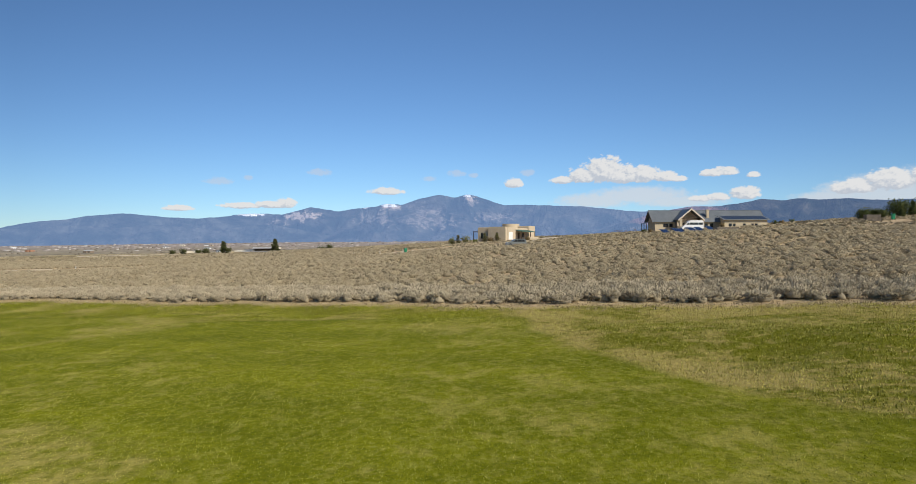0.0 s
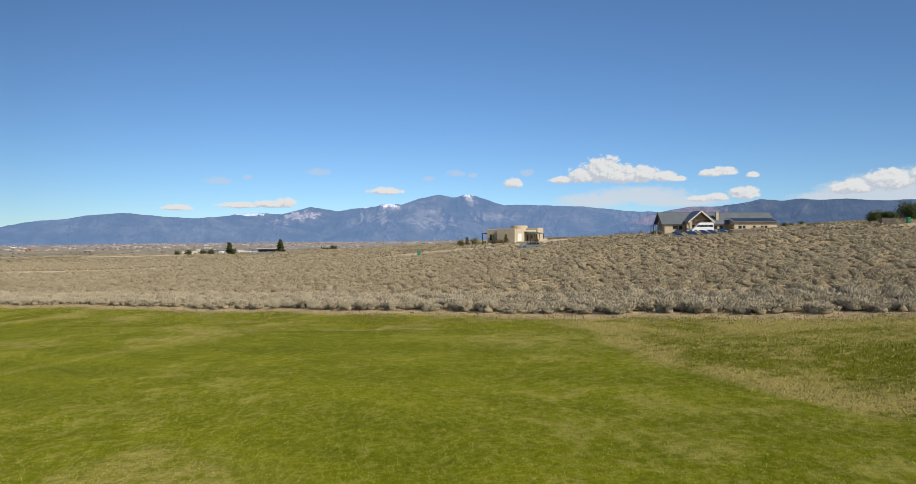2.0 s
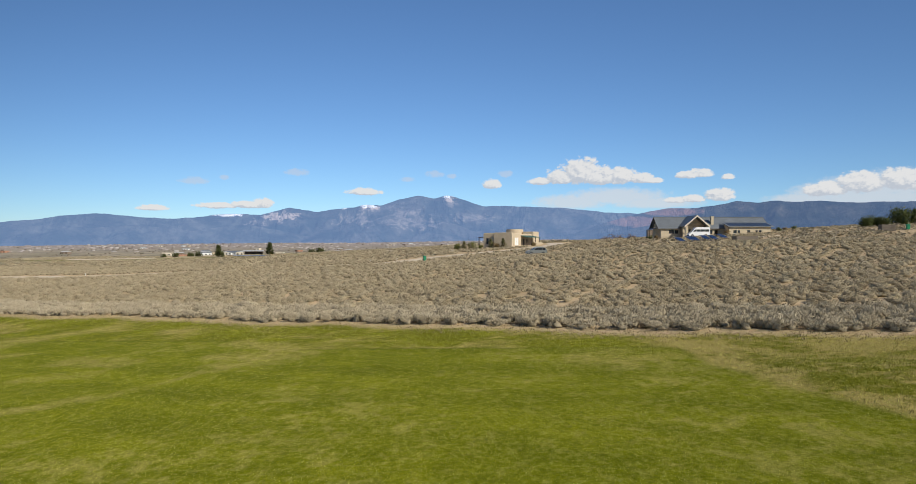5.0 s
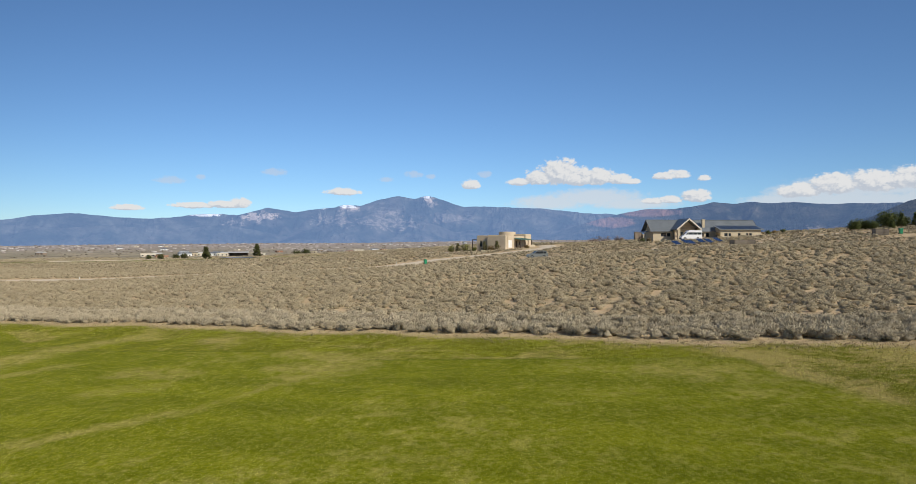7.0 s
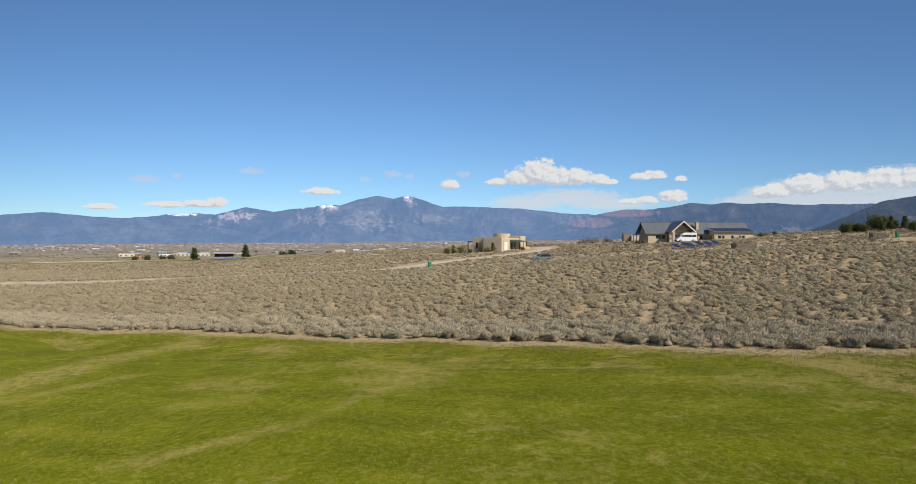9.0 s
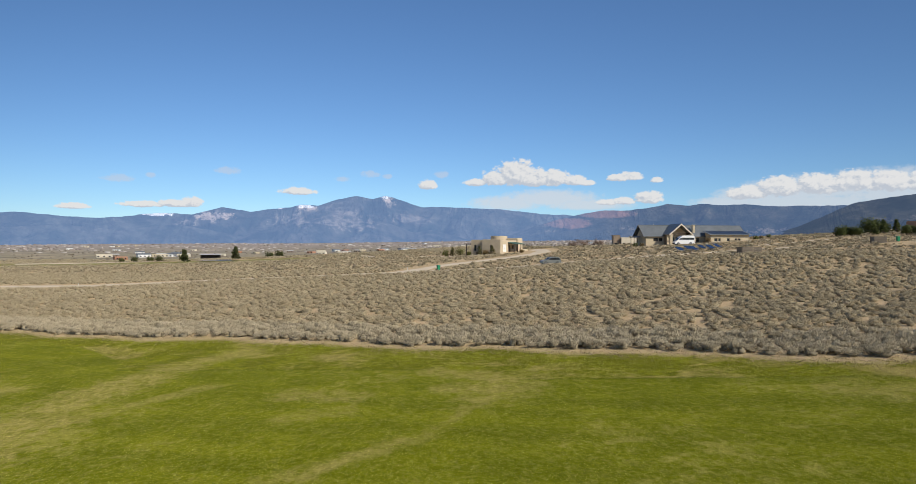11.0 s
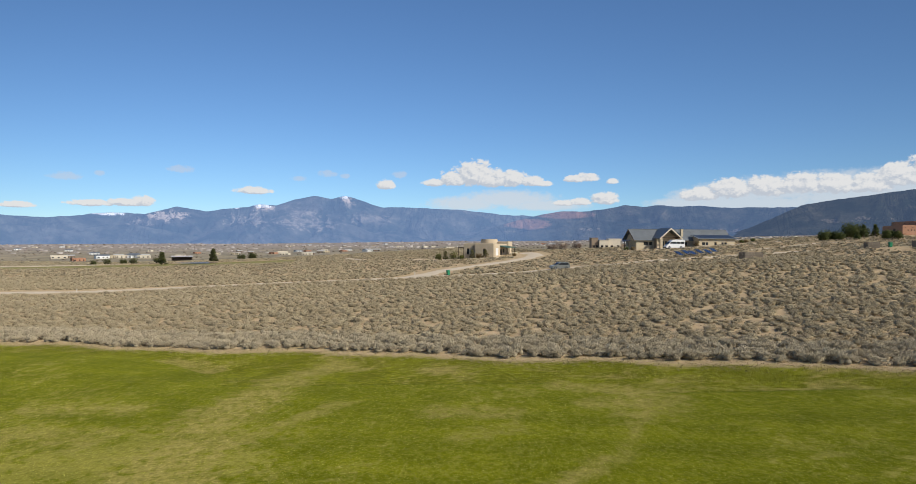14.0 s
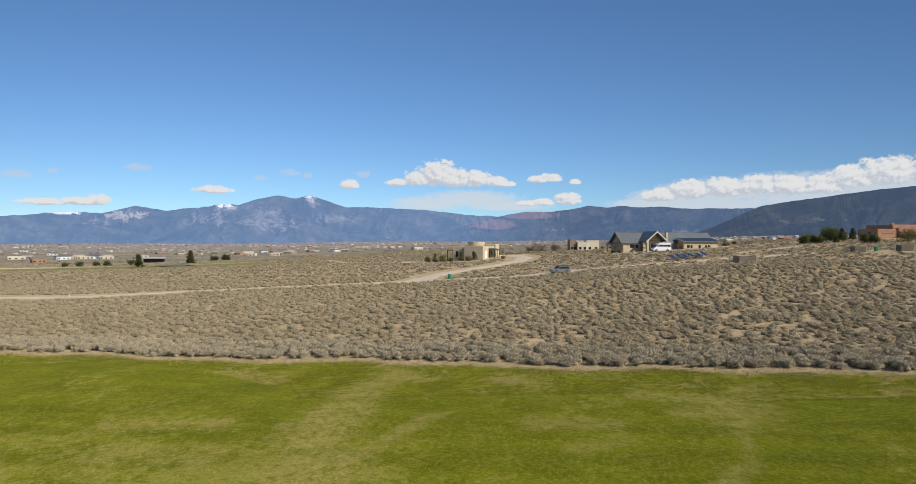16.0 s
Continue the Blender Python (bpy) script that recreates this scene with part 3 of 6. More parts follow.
M_RANGE_MAIN = mountain_material("main_massif", (0.022, 0.034, 0.034), (0.095, 0.095, 0.085), (0.36, 0.30, 0.26), HAZE_FAR,
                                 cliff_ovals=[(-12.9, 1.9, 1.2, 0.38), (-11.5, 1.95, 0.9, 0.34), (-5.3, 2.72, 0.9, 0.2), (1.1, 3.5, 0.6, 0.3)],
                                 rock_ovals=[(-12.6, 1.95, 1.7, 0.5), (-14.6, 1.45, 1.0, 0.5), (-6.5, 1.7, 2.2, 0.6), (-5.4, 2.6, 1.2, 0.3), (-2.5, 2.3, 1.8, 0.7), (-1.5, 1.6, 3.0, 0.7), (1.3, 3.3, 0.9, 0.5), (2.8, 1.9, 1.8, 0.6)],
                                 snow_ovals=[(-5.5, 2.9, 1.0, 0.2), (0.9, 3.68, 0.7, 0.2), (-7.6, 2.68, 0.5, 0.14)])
M_RANGE_RED = mountain_material("wooded_range_with_red_hill", (0.014, 0.024, 0.022), (0.06, 0.062, 0.05), (0.28, 0.23, 0.19), HAZE_MID,
                                rock_ovals=[(14.2, 0.95, 0.9, 0.12), (21.0, 1.2, 1.0, 0.15), (31.0, 1.0, 2.2, 0.3)], red_ovals=[(18.6, 2.35, 2.6, 0.4), (15.8, 1.6, 2.2, 0.5)], haze_west=HAZE_FAR)
M_RANGE_DARK = mountain_material("near_dark_mountain", (0.012, 0.019, 0.016), (0.05, 0.05, 0.038), (0.22, 0.185, 0.155), HAZE_NEAR,
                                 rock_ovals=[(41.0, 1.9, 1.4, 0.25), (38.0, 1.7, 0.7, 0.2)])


# ---- building helpers ----
def mesh_of(bm, name, mat):
    me = bpy.data.meshes.new(name)
    bmesh.ops.recalc_face_normals(bm, faces=bm.faces)
    bm.to_mesh(me)
    bm.free()
    me.materials.append(mat)
    return me


def thing(name, m, label, category, group="", kind=""):
    ob = new(name)
    ob.matrix_world = m
    return tagged(ob, label, category, group, kind)


def part(name, bm, mat, parent, label=""):
    ob = new(name, mesh_of(bm, name, mat))
    ob.parent = parent
    return tagged(ob, label) if label else ob


def box(bm, x0, x1, y0, y1, z0, z1, bevel=0.0):
    r = bmesh.ops.create_cube(bm, size=1, matrix=Matrix.Translation(((x0 + x1) / 2, (y0 + y1) / 2, (z0 + z1) / 2)) @ Matrix.Diagonal((x1 - x0, y1 - y0, z1 - z0, 1)))
    if bevel:
        es = list({e for v in r["verts"] for e in v.link_edges})
        bmesh.ops.bevel(bm, geom=es, offset=bevel, segments=2, affect="EDGES", clamp_overlap=True)
    return bm


def boxes(*rows, bevel=0.0):
    bm = bmesh.new()
    for row in rows:
        box(bm, *row, bevel=bevel)
    return bm


def prism(bm, pts, lo, hi, axis="y", bevel=0.0):
    """A closed outline swept along an axis. Outline points are the two other coordinates in order."""
    def at(a, b, s):
        return {"x": (s, a, b), "y": (a, s, b), "z": (a, b, s)}[axis]
    f0 = [bm.verts.new(at(a, b, lo)) for a, b in pts]
    f1 = [bm.verts.new(at(a, b, hi)) for a, b in pts]
    k = len(pts)
    faces = [bm.faces.new(f0), bm.faces.new(f1[::-1])]
    for i in range(k):
        faces.append(bm.faces.new((f0[i], f0[(i + 1) % k], f1[(i + 1) % k], f1[i])))
    if bevel:
        bmesh.ops.bevel(bm, geom=list({e for f in faces[:2] for e in f.edges}), offset=bevel, segments=2, affect="EDGES", clamp_overlap=True)
    return bm


def tube(bm, a, b, ra, rb, sides=8):
    a, b = Vector(a), Vector(b)
    q = (b - a).to_track_quat("Z", "Y").to_matrix().to_4x4()
    bmesh.ops.create_cone(bm, cap_ends=True, segments=sides, radius1=ra, radius2=rb, depth=(b - a).length, matrix=Matrix.Translation((a + b) / 2) @ q)
    return bm


def wall_with(bm, length, height, thick, holes, base=0.0):
    """An upright wall along x, its outer face at y = 0, with openings (x0, x1, z0, z1) right through it."""
    xs = sorted({0.0, length, *(h[0] for h in holes), *(h[1] for h in holes)})
    zs = sorted({base, height, *(h[2] for h in holes), *(h[3] for h in holes)})
    for xa, xb in zip(xs, xs[1:]):
        for za, zb in zip(zs, zs[1:]):
            cx, cz = (xa + xb) / 2, (za + zb) / 2
            if not any(h[0] < cx < h[1] and h[2] < cz < h[3] for h in holes):
                box(bm, xa, xb, 0, thick, za, zb)
    return bm


def window(parent, x0, x1, y, z0, z1, panes=1, frame_mat=None, turn=0.0, origin=(0, 0, 0)):
    """A recessed window in the plane y: casing, sill and panes."""
    m = Matrix.Translation(origin) @ pose(0, 0, 0, 0, 0, turn)
    w = 0.07
    bm = boxes((x0, x0 + w, y + 0.08, y + 0.16, z0, z1), (x1 - w, x1, y + 0.08, y + 0.16, z0, z1), (x0, x1, y + 0.083, y + 0.157, z1 - w, z1), (x0, x1, y + 0.083, y + 0.157, z0, z0 + w))
    for i in range(1, panes):
        c = x0 + (x1 - x0) * i / panes
        box(bm, c - 0.03, c + 0.03, y + 0.086, y + 0.154, z0 + w, z1 - w)
    bmesh.ops.transform(bm, matrix=m, verts=bm.verts)
    win = part("window", bm, frame_mat or M_DARK_WOOD, parent)
    for i in range(panes):
        a, b = x0 + (x1 - x0) * i / panes, x0 + (x1 - x0) * (i + 1) / panes
        bm = boxes((a + 0.03, b - 0.03, y + 0.11, y + 0.13, z0 + 0.03, z1 - 0.03))
        bmesh.ops.transform(bm, matrix=m, verts=bm.verts)
        part("pane", bm, M_GLASS, win)
    bm = boxes((x0 - 0.06, x1 + 0.06, y - 0.05, y + 0.12, z0 - 0.07, z0 + 0.004))
    bmesh.ops.transform(bm, matrix=m, verts=bm.verts)
    part("sill", bm, M_CONCRETE, win)
    return win


def arrays_to_mesh(name, verts, tris, mat, tint=None, smooth_faces=False, puff=None):
    me = bpy.data.meshes.new(name)
    me.vertices.add(len(verts))
    me.vertices.foreach_set("co", np.ascontiguousarray(verts, np.float32).ravel())
    me.loops.add(len(tris) * 3)
    me.loops.foreach_set("vertex_index", np.ascontiguousarray(tris, np.int32).ravel())
    me.polygons.add(len(tris))
    me.polygons.foreach_set("loop_start", np.arange(0, len(tris) * 3, 3, dtype=np.int32))
    if smooth_faces:
        me.polygons.foreach_set("use_smooth", np.ones(len(tris), bool))
    if tint is not None:
        me.attributes.new("tint", "FLOAT", "POINT").data.foreach_set("value", np.ascontiguousarray(tint, np.float32))
    if puff is not None:
        me.attributes.new("puff", "FLOAT_VECTOR", "POINT").data.foreach_set("vector", np.ascontiguousarray(puff, np.float32).ravel())
    me.materials.append(mat)
    me.update(calc_edges=True)
    return me


def grid_mesh(name, P, mat, wrap=False):
    """P: rows x columns x 3."""
    r, c = P.shape[:2]
    i, j = np.meshgrid(np.arange(r - 1), np.arange(c if wrap else c - 1), indexing="ij")
    a, b = i * c + j, i * c + (j + 1) % c
    d, e = a + c, b + c
    tris = np.concatenate([np.stack([a, b, e], -1).reshape(-1, 3), np.stack([a, e, d], -1).reshape(-1, 3)])
    return arrays_to_mesh(name, P.reshape(-1, 3), tris, mat, smooth_faces=True)


# ---- ground ----
rings = np.concatenate([[0.0], np.geomspace(3.0, 30, 26), np.geomspace(31, 120, 68), np.geomspace(122, 620, 84), np.geomspace(635, 4800, 72)])
angles = np.radians(np.concatenate([np.linspace(-180, -62, 40, endpoint=False), np.linspace(-62, 62, 310, endpoint=False), np.linspace(62, 180, 40, endpoint=False)]))
RR, AA = np.meshgrid(rings, angles, indexing="ij")
GX, GY = -20 + RR * np.sin(AA), RR * np.cos(AA)
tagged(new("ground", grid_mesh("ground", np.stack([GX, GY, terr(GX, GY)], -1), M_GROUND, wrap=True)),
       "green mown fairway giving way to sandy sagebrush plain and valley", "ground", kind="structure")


def ribbon(name, pts, label, wide, step=1.5, lift=0.06, mat=M_ROAD):
    """A dirt track laid on the ground along a bent line."""
    pts = np.array(pts, float)
    s = np.concatenate([[0], np.cumsum(np.hypot(*np.diff(pts, axis=0).T))])
    t = np.arange(0, s[-1], step)
    c = np.stack([np.interp(t, s, pts[:, 0]), np.interp(t, s, pts[:, 1])], 1)
    for _ in range(6):
        c[1:-1] = (c[:-2] + 2 * c[1:-1] + c[2:]) / 4
    d = np.gradient(c, axis=0)
    nrm = np.stack([-d[:, 1], d[:, 0]], 1) / np.hypot(d[:, 0], d[:, 1])[:, None]
    w = wide / 2 * (1 + 0.18 * np.sin(t * 0.35) + 0.1 * np.sin(t * 0.9 + 1))
    rows = []
    for f in (-1, -0.55, -0.45, -0.1, 0.1, 0.45, 0.55, 1):
        q = c + nrm * (w * f)[:, None]
        dip = -0.03 if abs(abs(f) - 0.5) < 0.08 else 0.0
        rows.append(np.column_stack([q, terr(q[:, 0], q[:, 1]) + (lift + dip if abs(f) < 1 else -0.05)]))
    tagged(new(name, grid_mesh(name, np.stack(rows, 0), mat)), label, "road", kind="structure")
    return c


ROAD_C = ribbon("road", [(-190, 196), (-150, 186), (-112, 174), (-88, 162), (-60, 160), (-44, 157), (-31, 152.5), (-19, 150.5), (-8, 146.5), (3, 143), (15, 147), (40, 152), (70, 150), (100, 140), (140, 138)], "pale dirt track through the sagebrush", 5.0, lift=0.14)
DRIVE_C = ribbon("driveway", [(-19.5, 150.3), (-16, 154.5), (-13, 160), (-9, 167), (-1, 175), (10, 185), (18, 194), (24.5, 205), (28, 214), (30, 224), (30.5, 234)], "pale gravel driveway curving up to the stucco house", 5.6, lift=0.16)
PAD_C = ribbon("yard", [(20, 214), (8, 216), (0, 221), (-6, 230), (-9, 238)], "bare gravel yard beside the stucco house", 5.0, lift=0.08)
FORE_C = ribbon("forecourt", [(52, 198.5), (62, 196), (72, 196), (84, 197), (100, 196), (118, 190)], "pale dirt forecourt before the gabled house", 4.0, lift=0.08)
STRIP_C = ribbon("track", [(70, 168), (84, 170), (96, 176), (108, 172)], "pale dirt track on the slope", 3.0, lift=0.07)
FAR_C = ribbon("far_track", [(-190, 352), (-150, 350), (-118, 352)], "pale bare bank beyond the far fairway", 9.0, step=3, lift=0.3)
FAR_D = ribbon("far_track", [(-30, 300), (-22, 250), (-10, 235)], "pale dirt track on the plain", 4.0, step=2, lift=0.1)

pond_z = ground_z(-92, 322) + 0.3
bm = bmesh.new()
ring = [bm.verts.new((-92 + (10 + 1.2 * math.sin(3 * a)) * math.cos(a), 322 + (6 + math.sin(2 * a)) * math.sin(a), pond_z)) for a in np.linspace(0, 2 * math.pi, 40, endpoint=False)]
bm.faces.new(ring)
tagged(new("water", mesh_of(bm, "water", M_WATER)), "small still blue pond beside the far fairway", "pond", kind="structure")


# ---- mountains ----
def mountain_range(name, ridge, r0, r1, mat, label, seed, spurs=1.0):
    az = np.arange(ridge[0][0], ridge[-1][0], 0.1)
    ra, re = np.array(ridge).T
    el = np.interp(az, ra, re)
    el = np.convolve(np.pad(el, 2, "edge"), [0.1, 0.2, 0.4, 0.2, 0.1], "valid")
    top = 5 + r1 * np.tan(np.radians(el))
    top = top + np.array([noise.fractal(Vector((a * 1.3, seed, 0)), 0.9, 2.1, 6) for a in az]) * 3
    foot = terr(r0 * np.sin(np.radians(az)), r0 * np.cos(np.radians(az))) - 12
    s = np.concatenate([np.linspace(0, 1, 46), [1.02, 1.06]])
    P = np.zeros((len(s), len(az), 3))
    for k, f in enumerate(s):
        g = min(f, 1.0)
        for j, a in enumerate(az):
            bend = a + (1 - g) * (1.6 * math.sin(a * 0.4 + seed) + 0.6 * math.sin(a * 1.1 + 2 * seed))
            v = 0.55 - 2.2 * abs(noise.noise(Vector((bend * 0.42, g * 1.5 + seed, seed * 3)))) + 0.5 * noise.fractal(Vector((bend * 0.9, g * 2.4 + seed, seed * 5)), 0.9, 2.0, 4)
            w = 0.4 - 1.6 * abs(noise.noise(Vector((bend * 1.2, g * 3.6 + seed, 7))))
            up = g ** 1.25
            bulge = 4 * g * (1 - g)
            h = foot[j] + (top[j] - foot[j]) * min(1.0, max(0.0, up + bulge * (0.17 * v + 0.075 * w) * spurs))
            r = r0 + (r1 - r0) * f
            if f > 1:
                h -= (f - 1) * 1500
            P[k, j] = (r * math.sin(radians(a)), r * math.cos(radians(a)), h)
    tagged(new(name, grid_mesh(name, P, mat)), label, "mountains", kind="structure")


mountain_range("backdrop_range_snowy", [(-21, 1.2), (-19, 1.75), (-17.6, 2.0), (-16.5, 2.08), (-15.4, 2.1), (-14, 2.0), (-12, 1.4)], 4450, 4700, M_RANGE_SNOW, "far blue ridge with a snowy crest", 3)
mountain_range("backdrop_range_west", [(-52, 0.35), (-50, 0.4), (-40, 0.6), (-33.25, 0.84), (-31.9, 1.17), (-30.8, 1.35), (-29.4, 1.46), (-27.9, 1.77), (-25.6, 1.98), (-24.1, 1.87), (-22.4, 1.72), (-20.4, 1.66),
               (-18.7, 1.81), (-17.4, 1.69), (-15.5, 1.62), (-13.4, 1.3), (-11, 0.6), (-9, 0.1)], 4150, 4600, M_RANGE_LEFT, "long blue wooded mountain ridge under haze", 11)
mountain_range("backdrop_massif", [(-19, 0.2), (-17, 0.9), (-15.4, 1.7), (-14.3, 1.99), (-12.9, 2.37), (-11.85, 2.66), (-10.6, 2.44), (-9.7, 2.31), (-8.5, 2.55), (-6.9, 2.7), (-5.9, 2.95), (-4.5, 2.9), (-3.3, 3.34), (-1.63, 3.72),
               (-0.2, 3.49), (0.9, 3.77), (2.2, 3.39), (3.64, 2.86), (5.5, 2.9), (7.9, 2.79), (10.2, 2.73), (12.5, 2.47), (14.35, 2.27), (15.3, 2.3), (17, 2.1), (22, 1.6)], 4050, 4600, M_RANGE_MAIN,
               "high blue mountain massif with cliffs and snow patches", 5)
mountain_range("backdrop_range_east", [(9.5, 0.1), (10.9, 0.63), (13.2, 1.41), (15.1, 1.95), (17.0, 2.39), (18.5, 2.63), (20.1, 2.6), (21.1, 2.69), (22.16, 2.83), (23.44, 3.11), (24.94, 2.96), (26.2, 3.1), (27.0, 3.0), (27.79, 2.95), (29.02, 3.03), (30.67, 2.86), (31.75, 2.8), (32.61, 2.86), (34.09, 2.82), (35.55, 2.81), (38, 2.7),
               (45, 2.4), (60, 2.0)], 3800, 4300, M_RANGE_RED, "blue wooded range with a reddish bare hill", 8, 0.65)
mountain_range("backdrop_mountain_east", [(29.5, 0.4), (31.6, 0.9), (32.7, 1.32), (34.2, 1.98), (36.2, 2.94), (38.2, 3.29), (40.1, 3.51), (42, 3.76), (43.8, 3.99), (46.2, 4.19), (52, 4.5), (60, 4.2), (75, 3.0)], 3300, 3900, M_RANGE_DARK,
               "dark wooded mountain rising behind the plain", 14, 0.6)
mountain_range("backdrop_foothills_west", [(-50, 0.15), (-40, 0.3), (-34, 0.7), (-31, 0.95), (-28.5, 1.1), (-26, 0.9), (-23.5, 1.15), (-21, 1.0), (-19, 0.75), (-17, 1.1), (-15, 1.25), (-13, 0.9), (-11, 0.5), (-9.5, 0.1)], 3900, 4130, M_RANGE_LEFT,
               "lower blue wooded foothills before the ridge", 23)
mountain_range("backdrop_foothills_massif", [(-11, 0.1), (-9.5, 0.7), (-8, 1.15), (-6.6, 1.75), (-5.2, 2.25), (-4.2, 2.55), (-3.0, 2.1), (-1.6, 1.5), (0.2, 1.75), (1.6, 1.35), (3.0, 0.8), (4.6, 1.0), (6.2, 0.6), (8, 0.1)], 3750, 4040, M_RANGE_MAIN,
               "rocky blue spurs below the massif", 29)
mountain_range("backdrop_foothills_east", [(10.5, 0.1), (12.5, 0.55), (15, 0.9), (18, 1.5), (20.5, 1.75), (23, 1.45), (25, 1.7), (27.5, 1.3), (30, 1.5), (32, 0.8), (34, 0.2)], 3560, 3790, M_RANGE_RED, "dark wooded foothills below the range", 37, 0.7)


# ---- gabled house ----
def gabled_house():
    W, D, EAVE, RIDGE = 31.6, 8.0, 2.75, 5.85
    h = thing("gabled_house", pose(57.8, 205.0, 7.85, 0, 0, -1.0), "long tan stucco house with grey metal gable roofs", "house")
    base = -1.2
    # front wall of the long range, left of the wing and right of it
    holes = [(2.4, 3.9, 0.95, 2.0), (4.2, 5.2, 0.95, 2.0)]
    bm = wall_with(bmesh.new(), 5.9, EAVE, 0.3, holes, base)
    part("wall", bm, M_STUCCO_GOLD, h)
    for x0, x1, z0, z1 in holes:
        window(h, x0, x1, 0, z0, z1, 2)
    holes = [(14.4, 15.4, 0.9, 2.05), (16.0, 17.0, 0.9, 2.05)]
    bm = boxes((12.3, 14.4, 0, 0.3, base, EAVE), (14.4, 15.4, 0, 0.3, base, 0.9), (14.4, 15.4, 0, 0.3, 2.05, EAVE), (15.4, 16.0, 0, 0.3, base, EAVE), (16.0, 17.0, 0, 0.3, base, 0.9), (16.0, 17.0, 0, 0.3, 2.05, EAVE), (17.0, W, 0, 0.3, base, EAVE))
    part("wall", bm, M_STUCCO_GOLD, h)
    for x0, x1, z0, z1 in holes:
        window(h, x0, x1, 0, z0, z1, 1)
    part("wall", boxes((0, W, D - 0.3, D, base, EAVE)), M_STUCCO, h)
    for x in (0.0, W - 0.3):
        bm = prism(bmesh.new(), [(0.302, base), (D - 0.302, base), (D - 0.302, EAVE), (D / 2, RIDGE - 0.12), (0.302, EAVE)], x, x + 0.3, "x")
        part("gable_wall", bm, M_STUCCO, h)
    # roof slopes with standing seams
    for side in (0, 1):
        y_e = -0.6 if side == 0 else D + 0.6
        slope = (RIDGE - EAVE) / (D / 2)
        ze = EAVE - 0.6 * slope + 0.12
        pts = [(y_e, ze), (D / 2, RIDGE), (D / 2, RIDGE + 0.14), (y_e, ze + 0.14)]
        roof = part("roof", prism(bmesh.new(), pts, -1.0, W + 0.7, "x"), M_ROOF, h)
        bm = bmesh.new()
        for x in np.arange(-0.9, W + 0.7, 0.62):
            prism(bm, [(y_e, ze + 0.14), (D / 2, RIDGE + 0.14), (D / 2, RIDGE + 0.165), (y_e, ze + 0.165)], x, x + 0.035, "x")
        part("standing_seams", bm, M_ROOF, roof)
        for x in (-1.06, W + 0.7):
            part("barge_board", prism(bmesh.new(), [(y_e, ze - 0.2), (D / 2, RIDGE - 0.2), (D / 2, RIDGE + 0.16), (y_e, ze + 0.16)], x, x + 0.06, "x"), M_DARK_WOOD, roof)
    part("ridge_cap", boxes((-1.0, W + 0.7, D / 2 - 0.15, D / 2 + 0.15, RIDGE + 0.12, RIDGE + 0.24)), M_ROOF, h)
    part("roof_vent", tube(bmesh.new(), (4.2, D / 2 + 0.6, RIDGE - 0.6), (4.2, D / 2 + 0.6, RIDGE + 0.6), 0.1, 0.1), M_METAL, h)
    # side porch under the long eave
    part("porch_roof", prism(bmesh.new(), [(-2.4, 2.1), (-1.0, 2.55), (-1.0, 2.65), (-2.4, 2.2)], 1.0, 7.0, "y"), M_ROOF, h)
    for y in (1.2, 4.0, 6.8):
        part("porch_post", boxes((-2.3, -2.14, y - 0.08, y + 0.08, base, 2.13)), M_DARK_WOOD, h)
    # projecting wing with open gable
    x0, x1, yf, yw, ev, rz = 5.9, 12.3, -4.5, -1.9, 3.35, 6.15
    xc = (x0 + x1) / 2
    holes = [(1.5, 2.5, 0, 2.3), (2.65, 3.6, 0, 2.3), (4.1, 5.1, 0.9, 2.3)]
    bm = wall_with(bmesh.new(), x1 - x0, ev, 0.3, holes, base)
    prism(bm, [(0, ev), (x1 - x0, ev), (xc - x0, rz - 0.3)], 0, 0.3, "y")
    bmesh.ops.translate(bm, vec=(x0, yw, 0), verts=bm.verts)
    part("wing_front_wall", bm, M_STUCCO, h, "tan stucco entrance wall under the gable")
    for a, b, z0, z1 in holes:
        window(h, x0 + a, x0 + b, yw, z0, z1, 1, M_TRIM)
    for x in (x0, x1 - 0.3):
        part("wing_side_wall", boxes((x, x + 0.3, yw + 0.302, -0.002, base, ev)), M_STUCCO_BROWN, h)
        part("porch_pier", boxes((x, x + 0.75, yf + 0.1, yf + 0.85, base, ev - 0.1)), M_STUCCO_GOLD, h)
        part("wing_beam", boxes((x, x + 0.3, yf + 0.852, yw - 0.002, ev - 0.45, ev - 0.02)), M_DARK_WOOD, h)
    slope = (rz - ev) / (xc - x0)
    for sgn in (-1, 1):
        xe = xc + sgn * (xc - x0 + 0.55)
        ze = ev - 0.55 * slope + 0.1
        pts = [(xe, ze), (xc, rz), (xc, rz + 0.14), (xe, ze + 0.14)]
        roof = part("wing_roof", prism(bmesh.new(), pts, yf - 0.5, D / 2 - 0.4, "y"), M_ROOF, h)
        part("barge_board", prism(bmesh.new(), [(xe, ze - 0.32), (xc, rz - 0.32), (xc, rz + 0.17), (xe, ze + 0.17)], yf - 0.6, yf - 0.503, "y"), M_TRIM, roof, "pale timber barge board")
    part("gable_truss", prism(bmesh.new(), [(x0 + 0.2, ev - 0.05), (x1 - 0.2, ev - 0.05), (x1 - 0.2, ev + 0.2), (x0 + 0.2, ev + 0.2)], yf + 0.2, yf + 0.45, "y"), M_DARK_WOOD, h)
